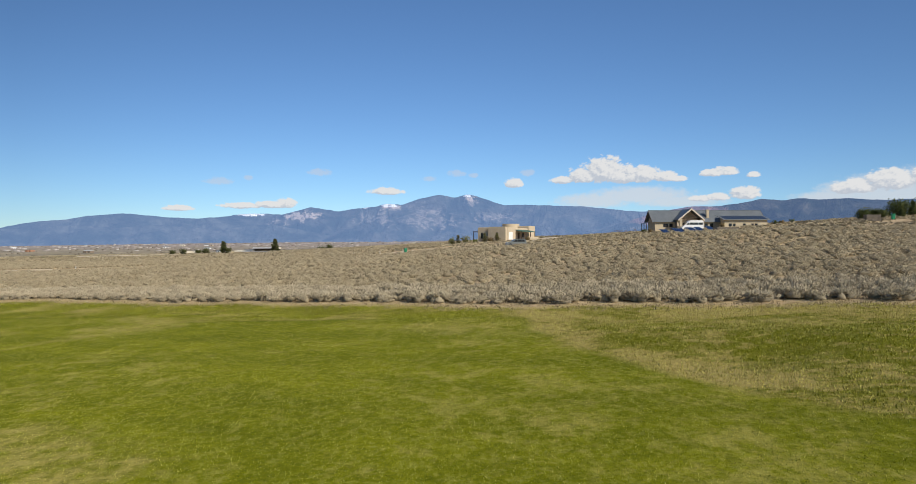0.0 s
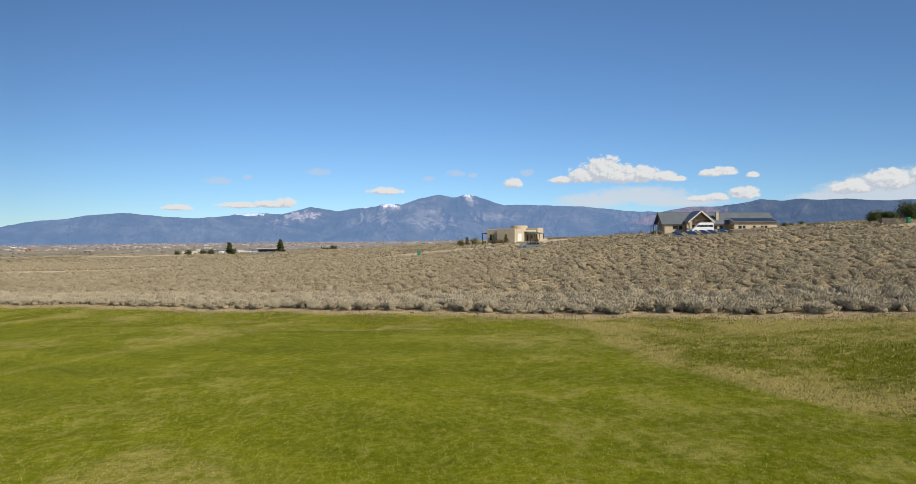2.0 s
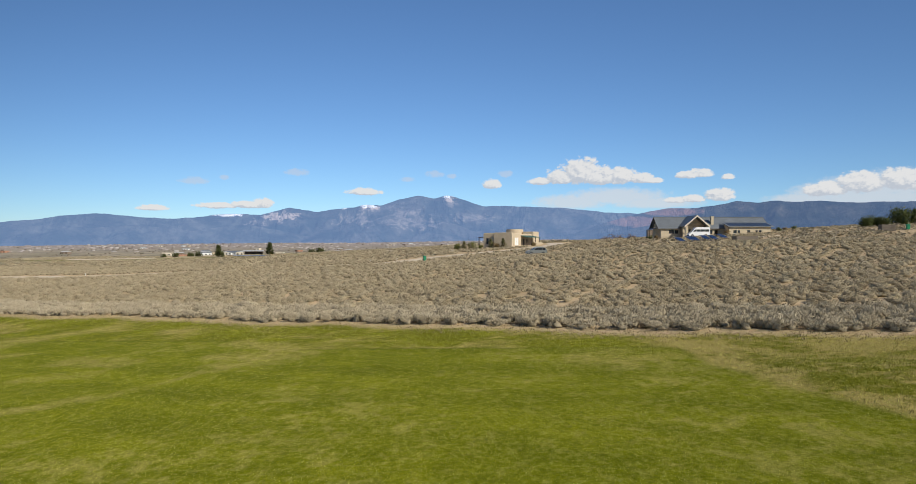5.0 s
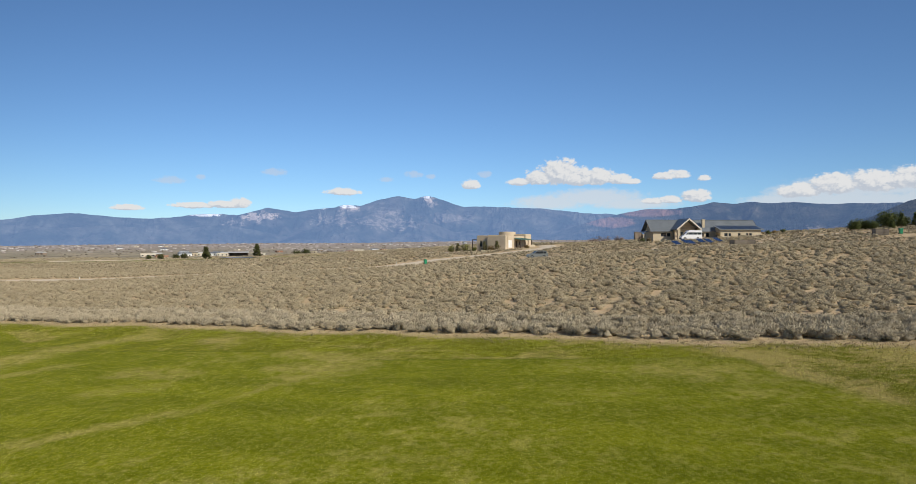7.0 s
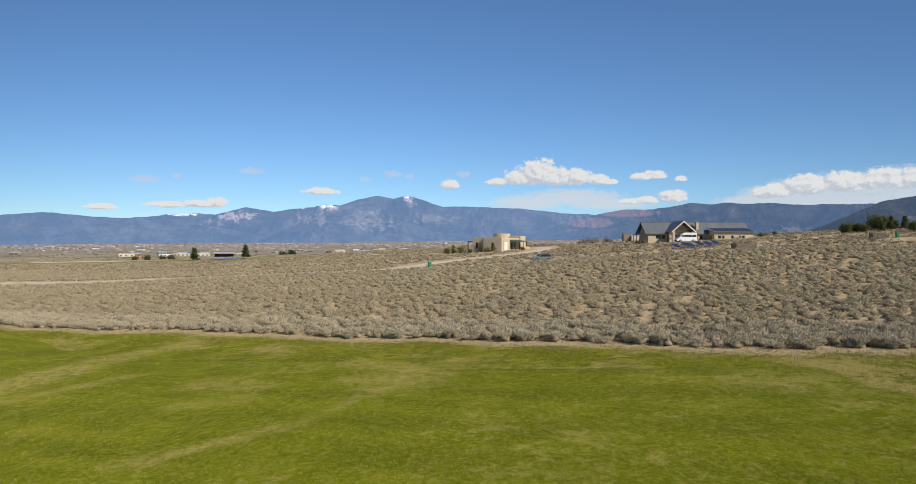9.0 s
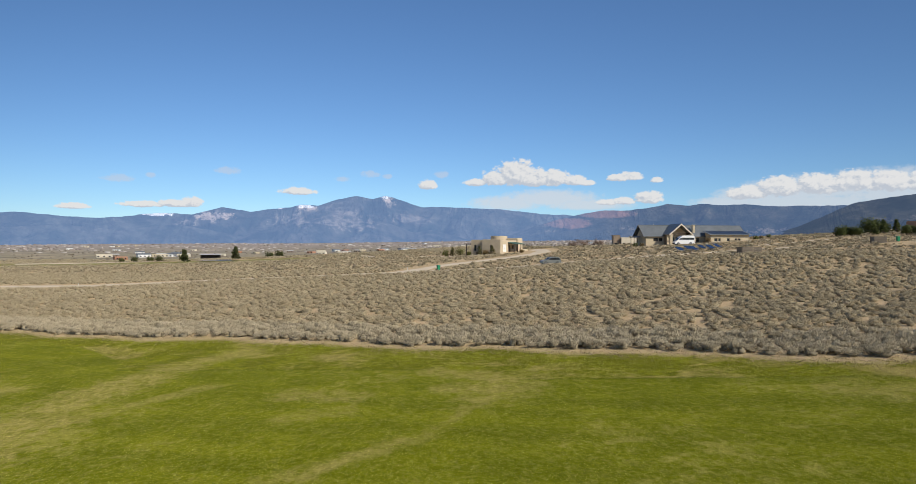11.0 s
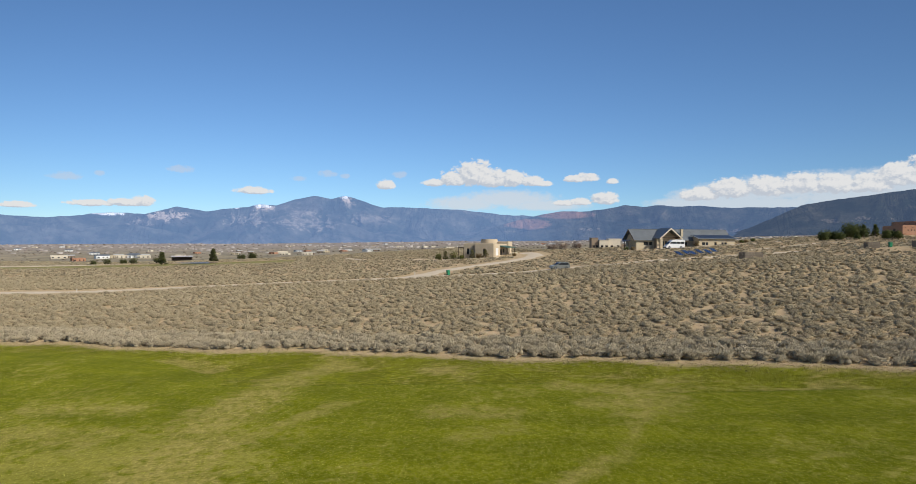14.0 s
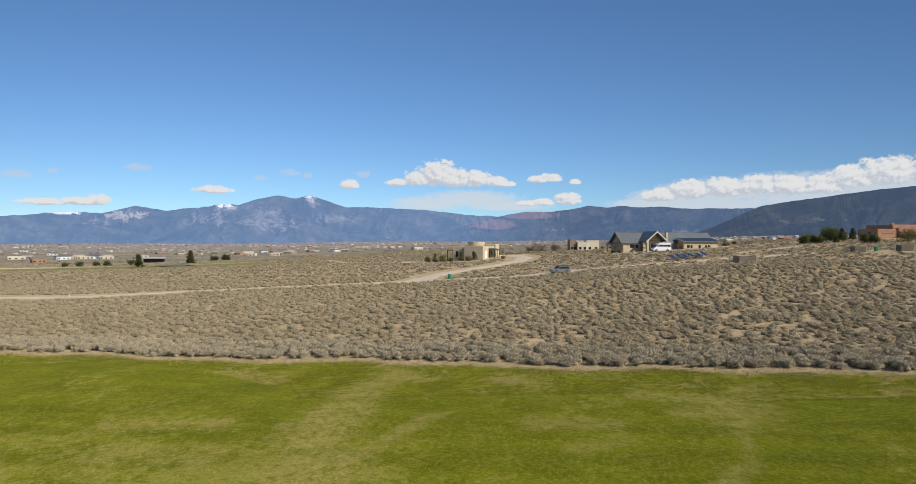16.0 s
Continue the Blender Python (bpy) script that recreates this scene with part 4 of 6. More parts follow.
    part("porch_floor", boxes((x0, x1, yf, yw - 0.002, base, 0.02)), M_CONCRETE, h)
    # lean-to with solar roof
    x0, x1, yf = 18.9, 31.2, -3.6
    holes = [(1.2, 2.3, 1.0, 2.0), (2.5, 3.3, 1.0, 2.0), (5.3, 6.2, 1.0, 2.0), (7.7, 8.5, 1.0, 2.0), (8.7, 9.6, 1.0, 2.0)]
    bm = wall_with(bmesh.new(), x1 - x0, 3.1, 0.3, holes, base)
    bmesh.ops.translate(bm, vec=(x0, yf, 0), verts=bm.verts)
    part("wall", bm, M_STUCCO_GOLD, h)
    for a, b, z0, z1 in holes:
        window(h, x0 + a, x0 + b, yf, z0, z1, 1, M_TRIM)
    for x in (x0, x1 - 0.3):
        part("side_wall", prism(bmesh.new(), [(yf + 0.302, base), (-0.002, base), (-0.002, 3.95), (yf + 0.302, 3.1)], x, x + 0.3, "x"), M_STUCCO, h)
    roof = part("solar_roof", prism(bmesh.new(), [(yf - 0.7, 2.98), (0.5, 4.15), (0.5, 4.3), (yf - 0.7, 3.13)], x0 - 0.6, x1 + 0.6, "x"), M_ROOF, h)
    for i in range(9):
        a = x0 + 0.1 + i * 1.36
        part("solar_panel", prism(bmesh.new(), [(yf - 0.45, 3.2), (0.3, 4.245), (0.3, 4.285), (yf - 0.45, 3.24)], a, a + 1.32, "x"), M_ROOF_DARK, roof, "black roof solar panel")
    # chimney
    part("chimney", boxes((15.3, 16.1, 0.9, 1.7, 2.9, 6.0), (15.2, 16.2, 0.8, 1.8, 6.002, 6.16), bevel=0.03), M_STUCCO_GOLD, h)
    part("entrance_lamp", boxes((10.6, 10.75, -2.05, -1.902, 2.5, 2.8)), M_METAL, h)
    return h


gabled_house()


# ---- flat-roofed stucco house ----
def adobe_block(bm, x0, x1, y0, y1, z0, z1):
    """A stucco mass with soft rounded parapets and slightly battered walls."""
    r = bmesh.ops.create_cube(bm, size=1, matrix=Matrix.Translation(((x0 + x1) / 2, (y0 + y1) / 2, (z0 + z1) / 2)) @ Matrix.Diagonal((x1 - x0, y1 - y0, z1 - z0, 1)))
    es = [e for e in {e for v in r["verts"] for e in v.link_edges} if max(e.verts[0].co.z, e.verts[1].co.z) > z1 - 0.01]
    bmesh.ops.bevel(bm, geom=es, offset=0.16, segments=3, affect="EDGES", clamp_overlap=True)
    return bm


def flat_house():
    # local x runs along the side face away from the near corner, local y away from the viewer along the entrance face
    h = thing("stucco_house", Matrix.Translation((15.2, 216.6, 5.2)) @ Matrix(((-0.853, 0.522, 0, 0), (0.522, 0.853, 0, 0), (0, 0, 1, 0), (0, 0, 0, 1))),
              "flat-roofed tan stucco house with a round tower", "house")
    base = -1.6
    holes = [(8.6, 9.4, 0.3, 2.2)]
    bm = wall_with(bmesh.new(), 10.4, 3.62, 0.4, holes, base)
    part("wall", bm, M_STUCCO, h)
    for a, b, z0, z1 in holes:
        window(h, a, b, 0, z0, z1, 1)
    part("parapet", adobe_block(bmesh.new(), 0, 10.4, -0.006, 0.45, 3.622, 3.85), M_STUCCO, h)
    part("house_block", adobe_block(bmesh.new(), 0.006, 10.394, 0.402, 6.0, base, 3.8), M_STUCCO, h)
    holes = [(2.7, 3.5, 0.3, 2.2)]
    bm = wall_with(bmesh.new(), 6.2, 3.7, 0.4, holes, base)
    bmesh.ops.translate(bm, vec=(0.02, -0.95, 0), verts=bm.verts)
    box(bm, 0.02, 0.42, -0.548, -0.004, base, 3.7)
    box(bm, 5.82, 6.22, -0.548, -0.004, base, 3.7)
    part("front_wall", bm, M_STUCCO, h)
    part("parapet", adobe_block(bmesh.new(), 0.01, 6.23, -0.96, -0.012, 3.702, 3.98), M_STUCCO, h)
    window(h, 2.72, 3.52, -0.95, 0.3, 2.2, 1)
    part("back_block", adobe_block(bmesh.new(), 1.0, 11.2, 6.002, 20.5, base, 3.7), M_STUCCO, h)
    part("side_block", adobe_block(bmesh.new(), 0.5, 4.4, 16.6, 21.5, base, 4.5), M_STUCCO, h)
    part("fin_wall", adobe_block(bmesh.new(), 4.402, 5.1, 16.9, 21.3, base, 4.3), M_STUCCO, h)
    bm = bmesh.new()
    prism(bm, [(-0.5, base), (0, base), (0, 2.9)], 7.0, 7.7, "x")
    part("buttress", bm, M_STUCCO, h)
    bm = bmesh.new()
    bmesh.ops.create_cone(bm, cap_ends=True, segments=40, radius1=2.95, radius2=2.85, depth=5.4, matrix=Matrix.Translation((7.5, 17.2, 2.55)))
    bmesh.ops.bevel(bm, geom=[e for e in bm.edges if min(v.co.z for v in e.verts) > 5], offset=0.12, segments=2, affect="EDGES")
    part("round_tower", bm, M_STUCCO, h, "low round stucco tower")
    # entrance side: pale double doors, porch with green roof
    d = part("garage_door", boxes((-0.06, 0.002, 1.2, 2.45, 0.0, 2.4), (-0.06, 0.002, 2.52, 3.77, 0.0, 2.4)), M_WHITE, h, "white double doors")
    part("door_handle", boxes((-0.1, -0.062, 2.3, 2.36, 1.0, 1.2)), M_METAL, d)
    part("porch_roof", prism(bmesh.new(), [(-2.2, 2.45), (0.9, 3.0), (0.9, 3.16), (-2.2, 2.6)], 6.05, 16.4, "y"), M_GREEN_ROOF, h, "green metal porch roof")
    for y in (6.3, 9.6, 12.9, 16.1):
        part("porch_post", boxes((-2.0, -1.8, y - 0.1, y + 0.1, base, 2.5)), M_DARK_WOOD, h)
    part("front_door", boxes((0.93, 1.002, 9.5, 10.6, 0, 2.1)), M_DARK_WOOD, h)
    part("porch_window", boxes((0.94, 1.004, 12.0, 13.6, 0.8, 2.1)), M_GLASS, h)
    part("yard_wall", adobe_block(bmesh.new(), -2.9, -2.5, 9.0, 17.0, base, 0.9), M_STUCCO_GOLD, h)
    # shaded ramada at the far end
    part("ramada_roof", boxes((10.402, 12.6, 0.6, 5.6, 2.35, 2.6)), M_DARK_WOOD, h)
    for x, y in ((12.4, 0.8), (12.4, 5.4)):
        part("ramada_post", boxes((x - 0.1, x + 0.1, y - 0.1, y + 0.1, base, 2.348)), M_DARK_WOOD, h)
    return h


flat_house()


# ---- terracotta house and further dwellings ----
def terracotta_house():
    x, y = 133.0, 183.0
    h = thing("terracotta_house", pose(x, y, ground_z(x, y) + 0.1, 0, 0, -10), "terracotta stucco house with stepped flat roofs", "house")
    holes = [(1.5, 1.85, 1.3, 1.75), (2.5, 2.85, 1.3, 1.75), (3.5, 3.85, 1.3, 1.75), (4.5, 4.85, 1.3, 1.75)]
    bm = wall_with(bmesh.new(), 6.4, 2.75, 0.4, holes, -1.5)
    part("wall", bm, M_TERRACOTTA, h)
    for a, b, z0, z1 in holes:
        window(h, a, b, 0, z0, z1, 1)
    part("parapet", adobe_block(bmesh.new(), -0.01, 6.41, -0.01, 0.41, 2.752, 3.0), M_TERRACOTTA, h)
    part("near_block", adobe_block(bmesh.new(), 0.004, 5.99, 0.414, 10, -1.5, 2.95), M_TERRACOTTA, h)
    part("upper_block", adobe_block(bmesh.new(), 6.0, 16.0, 1.6, 15, -1.5, 4.4), M_TERRACOTTA, h)
    part("step_block", adobe_block(bmesh.new(), 6.42, 16.0, -0.6, 1.594, -1.5, 3.3), M_TERRACOTTA, h)
    part("east_block", adobe_block(bmesh.new(), 16.004, 25.0, 0.5, 11.0, -1.5, 3.4), M_TERRACOTTA, h)
    part("chimney", adobe_block(bmesh.new(), 6.6, 7.5, 3.0, 3.9, 4.3, 5.0), M_TERRACOTTA, h)
    for i in range(3):
        part("roof_beam", tube(bmesh.new(), (0.8 + 2.2 * i, -0.3, 2.35), (0.8 + 2.2 * i, 0.1, 2.35), 0.09, 0.09, 6), M_DARK_WOOD, h)
    for i in range(4):
        part("roof_beam", tube(bmesh.new(), (5.7, 3.0 + 2.6 * i, 3.7), (6.1, 3.0 + 2.6 * i, 3.7), 0.09, 0.09, 6), M_DARK_WOOD, h)
    part("door", boxes((-0.05, 0.006, 3.4, 4.4, 0.0, 2.0)), M_DARK_WOOD, h)
    return h


terracotta_house()


def low_house(name, x, y, w, d, hgt, mat, turn, label, z=None, sloped=False):
    zz = ground_z(x, y) if z is None else z
    h = thing(name, pose(x, y, zz, 0, 0, turn), label, "house", "houses on the plain")
    n_win = max(2, int(w / 3.5))
    holes = [(w * (i + 0.3) / n_win, w * (i + 0.3) / n_win + 1.3, 0.9, 2.1) for i in range(n_win)]
    bm = wall_with(bmesh.new(), w, hgt, 0.3, holes, -1.5)
    box(bm, 0.002, w - 0.002, 0.302, d, -1.5, hgt - 0.05)
    part("wall", bm, mat, h)
    for a, b, z0, z1 in holes:
        part("window", boxes((a, b, 0.2, 0.26, z0, z1)), M_GLASS, h)
    if sloped:
        part("roof", prism(bmesh.new(), [(-0.6, hgt + 0.02), (d + 0.6, hgt + 0.02), (d / 2, hgt + 1.3)], -0.6, w + 0.6, "x"), M_WHITE, h, "pale metal roof")
    else:
        part("roof_edge", boxes((-0.1, w + 0.1, -0.1, d + 0.1, hgt + 0.002, hgt + 0.25)), mat, h)
    return h


NZ = ground_z(100, 335)
low_house("neighbour_house", 98.0, 335.0, 4.6, 8.0, 4.6, M_STUCCO_PALE, -12, "pale two-tone stucco house behind the rise", NZ - 0.4)
low_house("neighbour_house", 103.4, 336.0, 6.4, 7.0, 5.3, M_STUCCO_PALE, -12, "pale stucco house end behind the rise", NZ - 0.4)
low_house("neighbour_house", 94.6, 337.0, 3.2, 7.0, 5.7, M_STUCCO_BROWN, -12, "narrow brown stucco annex behind the rise", NZ - 0.4)
low_house("neighbour_house", 111.0, 338.0, 12.0, 7.0, 2.4, M_STUCCO_BROWN, -12, "low brown stucco outbuilding behind the rise", NZ - 0.4)

# ---- open shed by the far fairway ----
sx, sy = -126.0, 430.0
shed = thing("open_shed", pose(sx, sy, ground_z(sx, sy), 0, 0, 10), "open-sided shed with a pale flat roof", "shed")
part("roof", prism(bmesh.new(), [(-0.5, 2.9), (6.5, 3.3), (6.5, 3.55), (-0.5, 3.15)], -0.6, 11.6, "x"), M_PALE_ROOF, shed, "pale sheet roof")
for x in (0, 3.6, 7.3, 11):
    for y in (0, 5.8):
        part("post", boxes((x - 0.1, x + 0.1, y - 0.1, y + 0.1, -0.6, 2.93 + 0.05 * y)), M_DARK_WOOD, shed)
part("back_wall", boxes((0.102, 10.898, 5.95, 6.1, -0.6, 3.1)), M_DARK_WOOD, shed)
part("stored_goods", boxes((0.6, 4.5, 3.4, 5.5, -0.5, 1.5), (5.2, 10.2, 3.0, 5.4, -0.5, 1.1), bevel=0.1), M_DARK_WOOD, shed)


# ---- fenced boxes, bins, posts ----
def plank_box(x, y, w, d, hgt, turn):
    b = thing("plank_enclosure", pose(x, y, ground_z(x, y), 0, 0, turn), "weathered grey plank enclosure among the sagebrush", "enclosure", "plank enclosures")
    k = int(w / 0.2)
    bm0 = boxes((0, 0.17, 0, 0.03, -0.4, hgt), bevel=0.01)
    me = mesh_of(bm0, "board", M_GREY_WOOD)
    for i in range(k):
        for yy in (0.0, d):
            o = new("board", me)
            o.parent = b
            o.matrix_basis = pose(i * 0.2, yy, random.uniform(-0.06, 0.05), 0, random.uniform(-1, 1), 0)
    for i in range(int(d / 0.2) - 1):
        for xx in (0.0, w - 0.1):
            o = new("board", me)
            o.parent = b
            o.matrix_basis = pose(xx + 0.03, 0.2 + i * 0.2, random.uniform(-0.06, 0.05), 0, 0, 90)
    for xx in (0.05, w - 0.2):
        for yy in (0.06, d - 0.12):
            part("post", boxes((xx, xx + 0.1, yy, yy + 0.1, -0.4, hgt + 0.05)), M_GREY_WOOD, b)


plank_box(50.4, 135.6, 4.2, 2.4, 1.45, 0)
plank_box(77.6, 132.6, 2.5, 2.0, 1.4, -14)
plank_box(85.2, 127.8, 2.6, 2.0, 1.4, -14)


def wheelie_bin(x, y, turn):
    b = thing("wheelie_bin", pose(x, y, ground_z(x, y) + 0.05, 0, 0, turn), "green plastic wheeled refuse bin beside the track", "bin", "green bins")
    bm = bmesh.new()
    box(bm, -0.3, 0.3, -0.35, 0.35, 0.06, 1.0, bevel=0.04)
    for v in bm.verts:
        f = 0.8 + 0.2 * v.co.z
        v.co.x *= f
        v.co.y *= f
    part("bin_body", bm, M_BIN, b)
    part("lid", prism(bmesh.new(), [(-0.38, 1.02), (0.4, 1.02), (0.36, 1.12), (-0.3, 1.1)], -0.33, 0.33, "x", 0.01), M_BIN, b)
    for xx in (-0.3, 0.24):
        part("wheel", tube(bmesh.new(), (xx, 0.3, 0.1), (xx + 0.06, 0.3, 0.1), 0.1, 0.1, 14), M_TYRE, b)
    part("push_bar", tube(bmesh.new(), (-0.25, 0.42, 0.98), (0.25, 0.42, 0.98), 0.02, 0.02, 6), M_BIN, b)
    return b


wheelie_bin(-11.2, 149.0, 20)
wheelie_bin(81.6, 131.0, -10)
for x, y in ((-23.5, 158.0), (-17.5, 156.5), (-90, 164.5)):
    p = thing("marker_post", pose(x, y, ground_z(x, y)), "short white marker post beside the track", "post", "marker posts")
    part("stake", boxes((-0.06, 0.06, -0.06, 0.06, -0.3, 0.6), bevel=0.01), M_WHITE, p)
    part("cap", boxes((-0.075, 0.075, -0.075, 0.075, 0.602, 0.65), bevel=0.015), M_WHITE, p)


# ---- ground-mounted solar panels ----
def solar_table(x, y, turn):
    s = thing("solar_table", pose(x, y, ground_z(x, y), 0, 0, turn), "tilted blue solar panel table on steel posts", "solar panel", "solar panels on the slope")
    tilt = pose(0, 0, 1.05, 28)
    for i in range(3):
        bm = boxes((-1.2 + i * 0.8, -0.41 + i * 0.8, -0.85, 0.85, -0.02, 0.02))
        bmesh.ops.transform(bm, matrix=tilt, verts=bm.verts)
        pn = part("panel", bm, M_PANEL, s)
        for y0 in (-0.87, 0.852):
            bm = boxes((-1.2 + i * 0.8, -0.41 + i * 0.8, y0, y0 + 0.018, -0.03, 0.03))
            bmesh.ops.transform(bm, matrix=tilt, verts=bm.verts)
            part("panel_rim", bm, M_METAL, pn)
    for xx in (-1.0, 1.0):
        part("post", tube(bmesh.new(), (xx, 0, -0.4), (xx, 0, 1.0), 0.05, 0.05, 8), M_METAL, s)
        part("strut", tube(bmesh.new(), (xx, -0.5, 0.74), (xx, 0, 0.3), 0.03, 0.03, 6), M_METAL, s)
    return s


for x, y in ((46.4, 156.5), (49.6, 156.0), (54.4, 157.5), (50.0, 159.8), (53.4, 159.6), (58.0, 161.0)):
    solar_table(x, y, 36)


# ---- vehicles ----
def wheel(parent, x, y, r, wide):
    w = part("wheel", tube(bmesh.new(), (x, y - wide / 2, r), (x, y + wide / 2, r), r, r, 24), M_TYRE, parent)
    part("rim", tube(bmesh.new(), (x, y - wide / 2 - 0.012, r), (x, y + wide / 2 + 0.012, r), r * 0.62, r * 0.62, 18), M_METAL, w)


def vehicle(name, m, label, category, profile, side_glass, front_glass, wide, axles, r, paint):
    v = thing(name, m, label, category)
    bm = prism(bmesh.new(), profile, -wide / 2, wide / 2, "y", 0.07)
    part("car_body", bm, paint, v)
    for poly in side_glass:
        for lo, hi in ((-wide / 2 - 0.012, -wide / 2 + 0.05), (wide / 2 - 0.05, wide / 2 + 0.012)):
            part("side_window", prism(bmesh.new(), poly, lo, hi, "y"), M_GLASS, v)
    for poly in front_glass:
        part("windscreen", prism(bmesh.new(), poly, -wide / 2 + 0.14, wide / 2 - 0.14, "y"), M_GLASS, v)
    for x in axles:
        for y in (-wide / 2 + 0.1, wide / 2 - 0.1):
            wheel(v, x, y, r, 0.24)
            bm = tube(bmesh.new(), (x, y - 0.115 if y < 0 else y - 0.1, r), (x, y + 0.1 if y < 0 else y + 0.115, r), r * 1.17, r * 1.17, 24)
            part("wheel_arch", bm, M_TYRE, v)
    return v


van_profile = [(0.0, 0.35), (0.05, 0.85), (0.75, 1.25), (1.55, 2.15), (2.1, 2.62), (2.5, 2.75), (5.75, 2.75), (5.95, 2.6), (6.0, 0.4), (5.8, 0.32), (0.2, 0.28)]
van = vehicle("passenger_van", pose(62.2, 195.0, ground_z(64, 195) + 0.12, 0, 0, -2), "white high-roof passenger van parked before the house", "van", van_profile,
              [[(1.2, 1.5), (2.05, 1.5), (2.05, 2.1), (1.72, 2.1)], [(2.15, 1.5), (3.3, 1.5), (3.3, 2.12), (2.15, 2.12)], [(3.38, 1.5), (4.5, 1.5), (4.5, 2.12), (3.38, 2.12)], [(4.58, 1.5), (5.75, 1.5), (5.75, 2.12), (4.58, 2.12)]],
              [[(0.82, 1.36), (1.5, 2.12), (1.46, 2.16), (0.77, 1.39)]], 2.0, (1.05, 4.75), 0.36, M_VAN)
part("headlight", boxes((0.03, 0.25, -0.9, -0.6, 0.75, 0.98), bevel=0.03), M_GLASS, van)
part("headlight", boxes((0.03, 0.25, 0.6, 0.9, 0.75, 0.98), bevel=0.03), M_GLASS, van)
part("bumper", boxes((-0.08, 0.12, -0.95, 0.95, 0.3, 0.55), bevel=0.05), M_TYRE, van)
part("tail_light", boxes((5.97, 6.02, -0.95, -0.8, 1.0, 1.5)), M_TERRACOTTA, van)

suv_profile = [(0.0, 0.42), (0.02, 0.72), (0.18, 0.92), (1.25, 1.08), (2.0, 1.58), (2.35, 1.68), (3.9, 1.7), (4.35, 1.55), (4.65, 1.08), (4.72, 0.5), (4.55, 0.34), (0.25, 0.3)]
suv = vehicle("estate_car", pose(9.8, 143.2, ground_z(12, 143.4) + 0.02, 0, 0, 6) @ Matrix.Diagonal((0.9, 0.95, 0.97, 1)), "grey-green estate car parked on the dirt track", "car", suv_profile,
              [[(1.5, 1.1), (2.5, 1.1), (2.5, 1.55), (2.15, 1.55)], [(2.56, 1.1), (3.5, 1.1), (3.5, 1.57), (2.56, 1.57)], [(3.57, 1.1), (4.3, 1.12), (4.1, 1.5), (3.57, 1.57)]],
              [[(1.32, 1.13), (1.98, 1.57), (1.94, 1.6), (1.27, 1.16)]], 1.82, (0.9, 3.7), 0.35, M_CAR)
for y in (-0.75, 0.5):
    part("headlight", boxes((0.0, 0.2, y, y + 0.25, 0.66, 0.85), bevel=0.03), M_METAL, suv)
for y in (-0.7, 0.68):
    part("roof_rail", tube(bmesh.new(), (2.4, y, 1.76), (4.0, y, 1.77), 0.025, 0.025, 6), M_TYRE, suv)


# ---- trees and shrubs ----
def leaf_cloud(rng, count, place, size, tint0=0.0, tint1=1.0):
    """Small double triangles, each a spray of leaves. place(rng) gives a centre and an outward direction."""
    V, T, C = [], [], []
    for i in range(count):
        c, out_dir = place(rng)
        out_dir = out_dir / (np.linalg.norm(out_dir) + 1e-6)
        side = np.cross(out_dir, rng.normal(size=3))
        side /= np.linalg.norm(side) + 1e-6
        s = size * rng.uniform(0.6, 1.35)
        k = len(V)
        V += [c - out_dir * s * 0.5, c + side * s * 0.42, c + out_dir * s * 0.75, c - side * s * 0.42]
        T += [(k, k + 1, k + 2), (k, k + 2, k + 3)]
        C += [rng.uniform(tint0, tint1)] * 4
    return np.array(V), np.array(T), np.array(C)


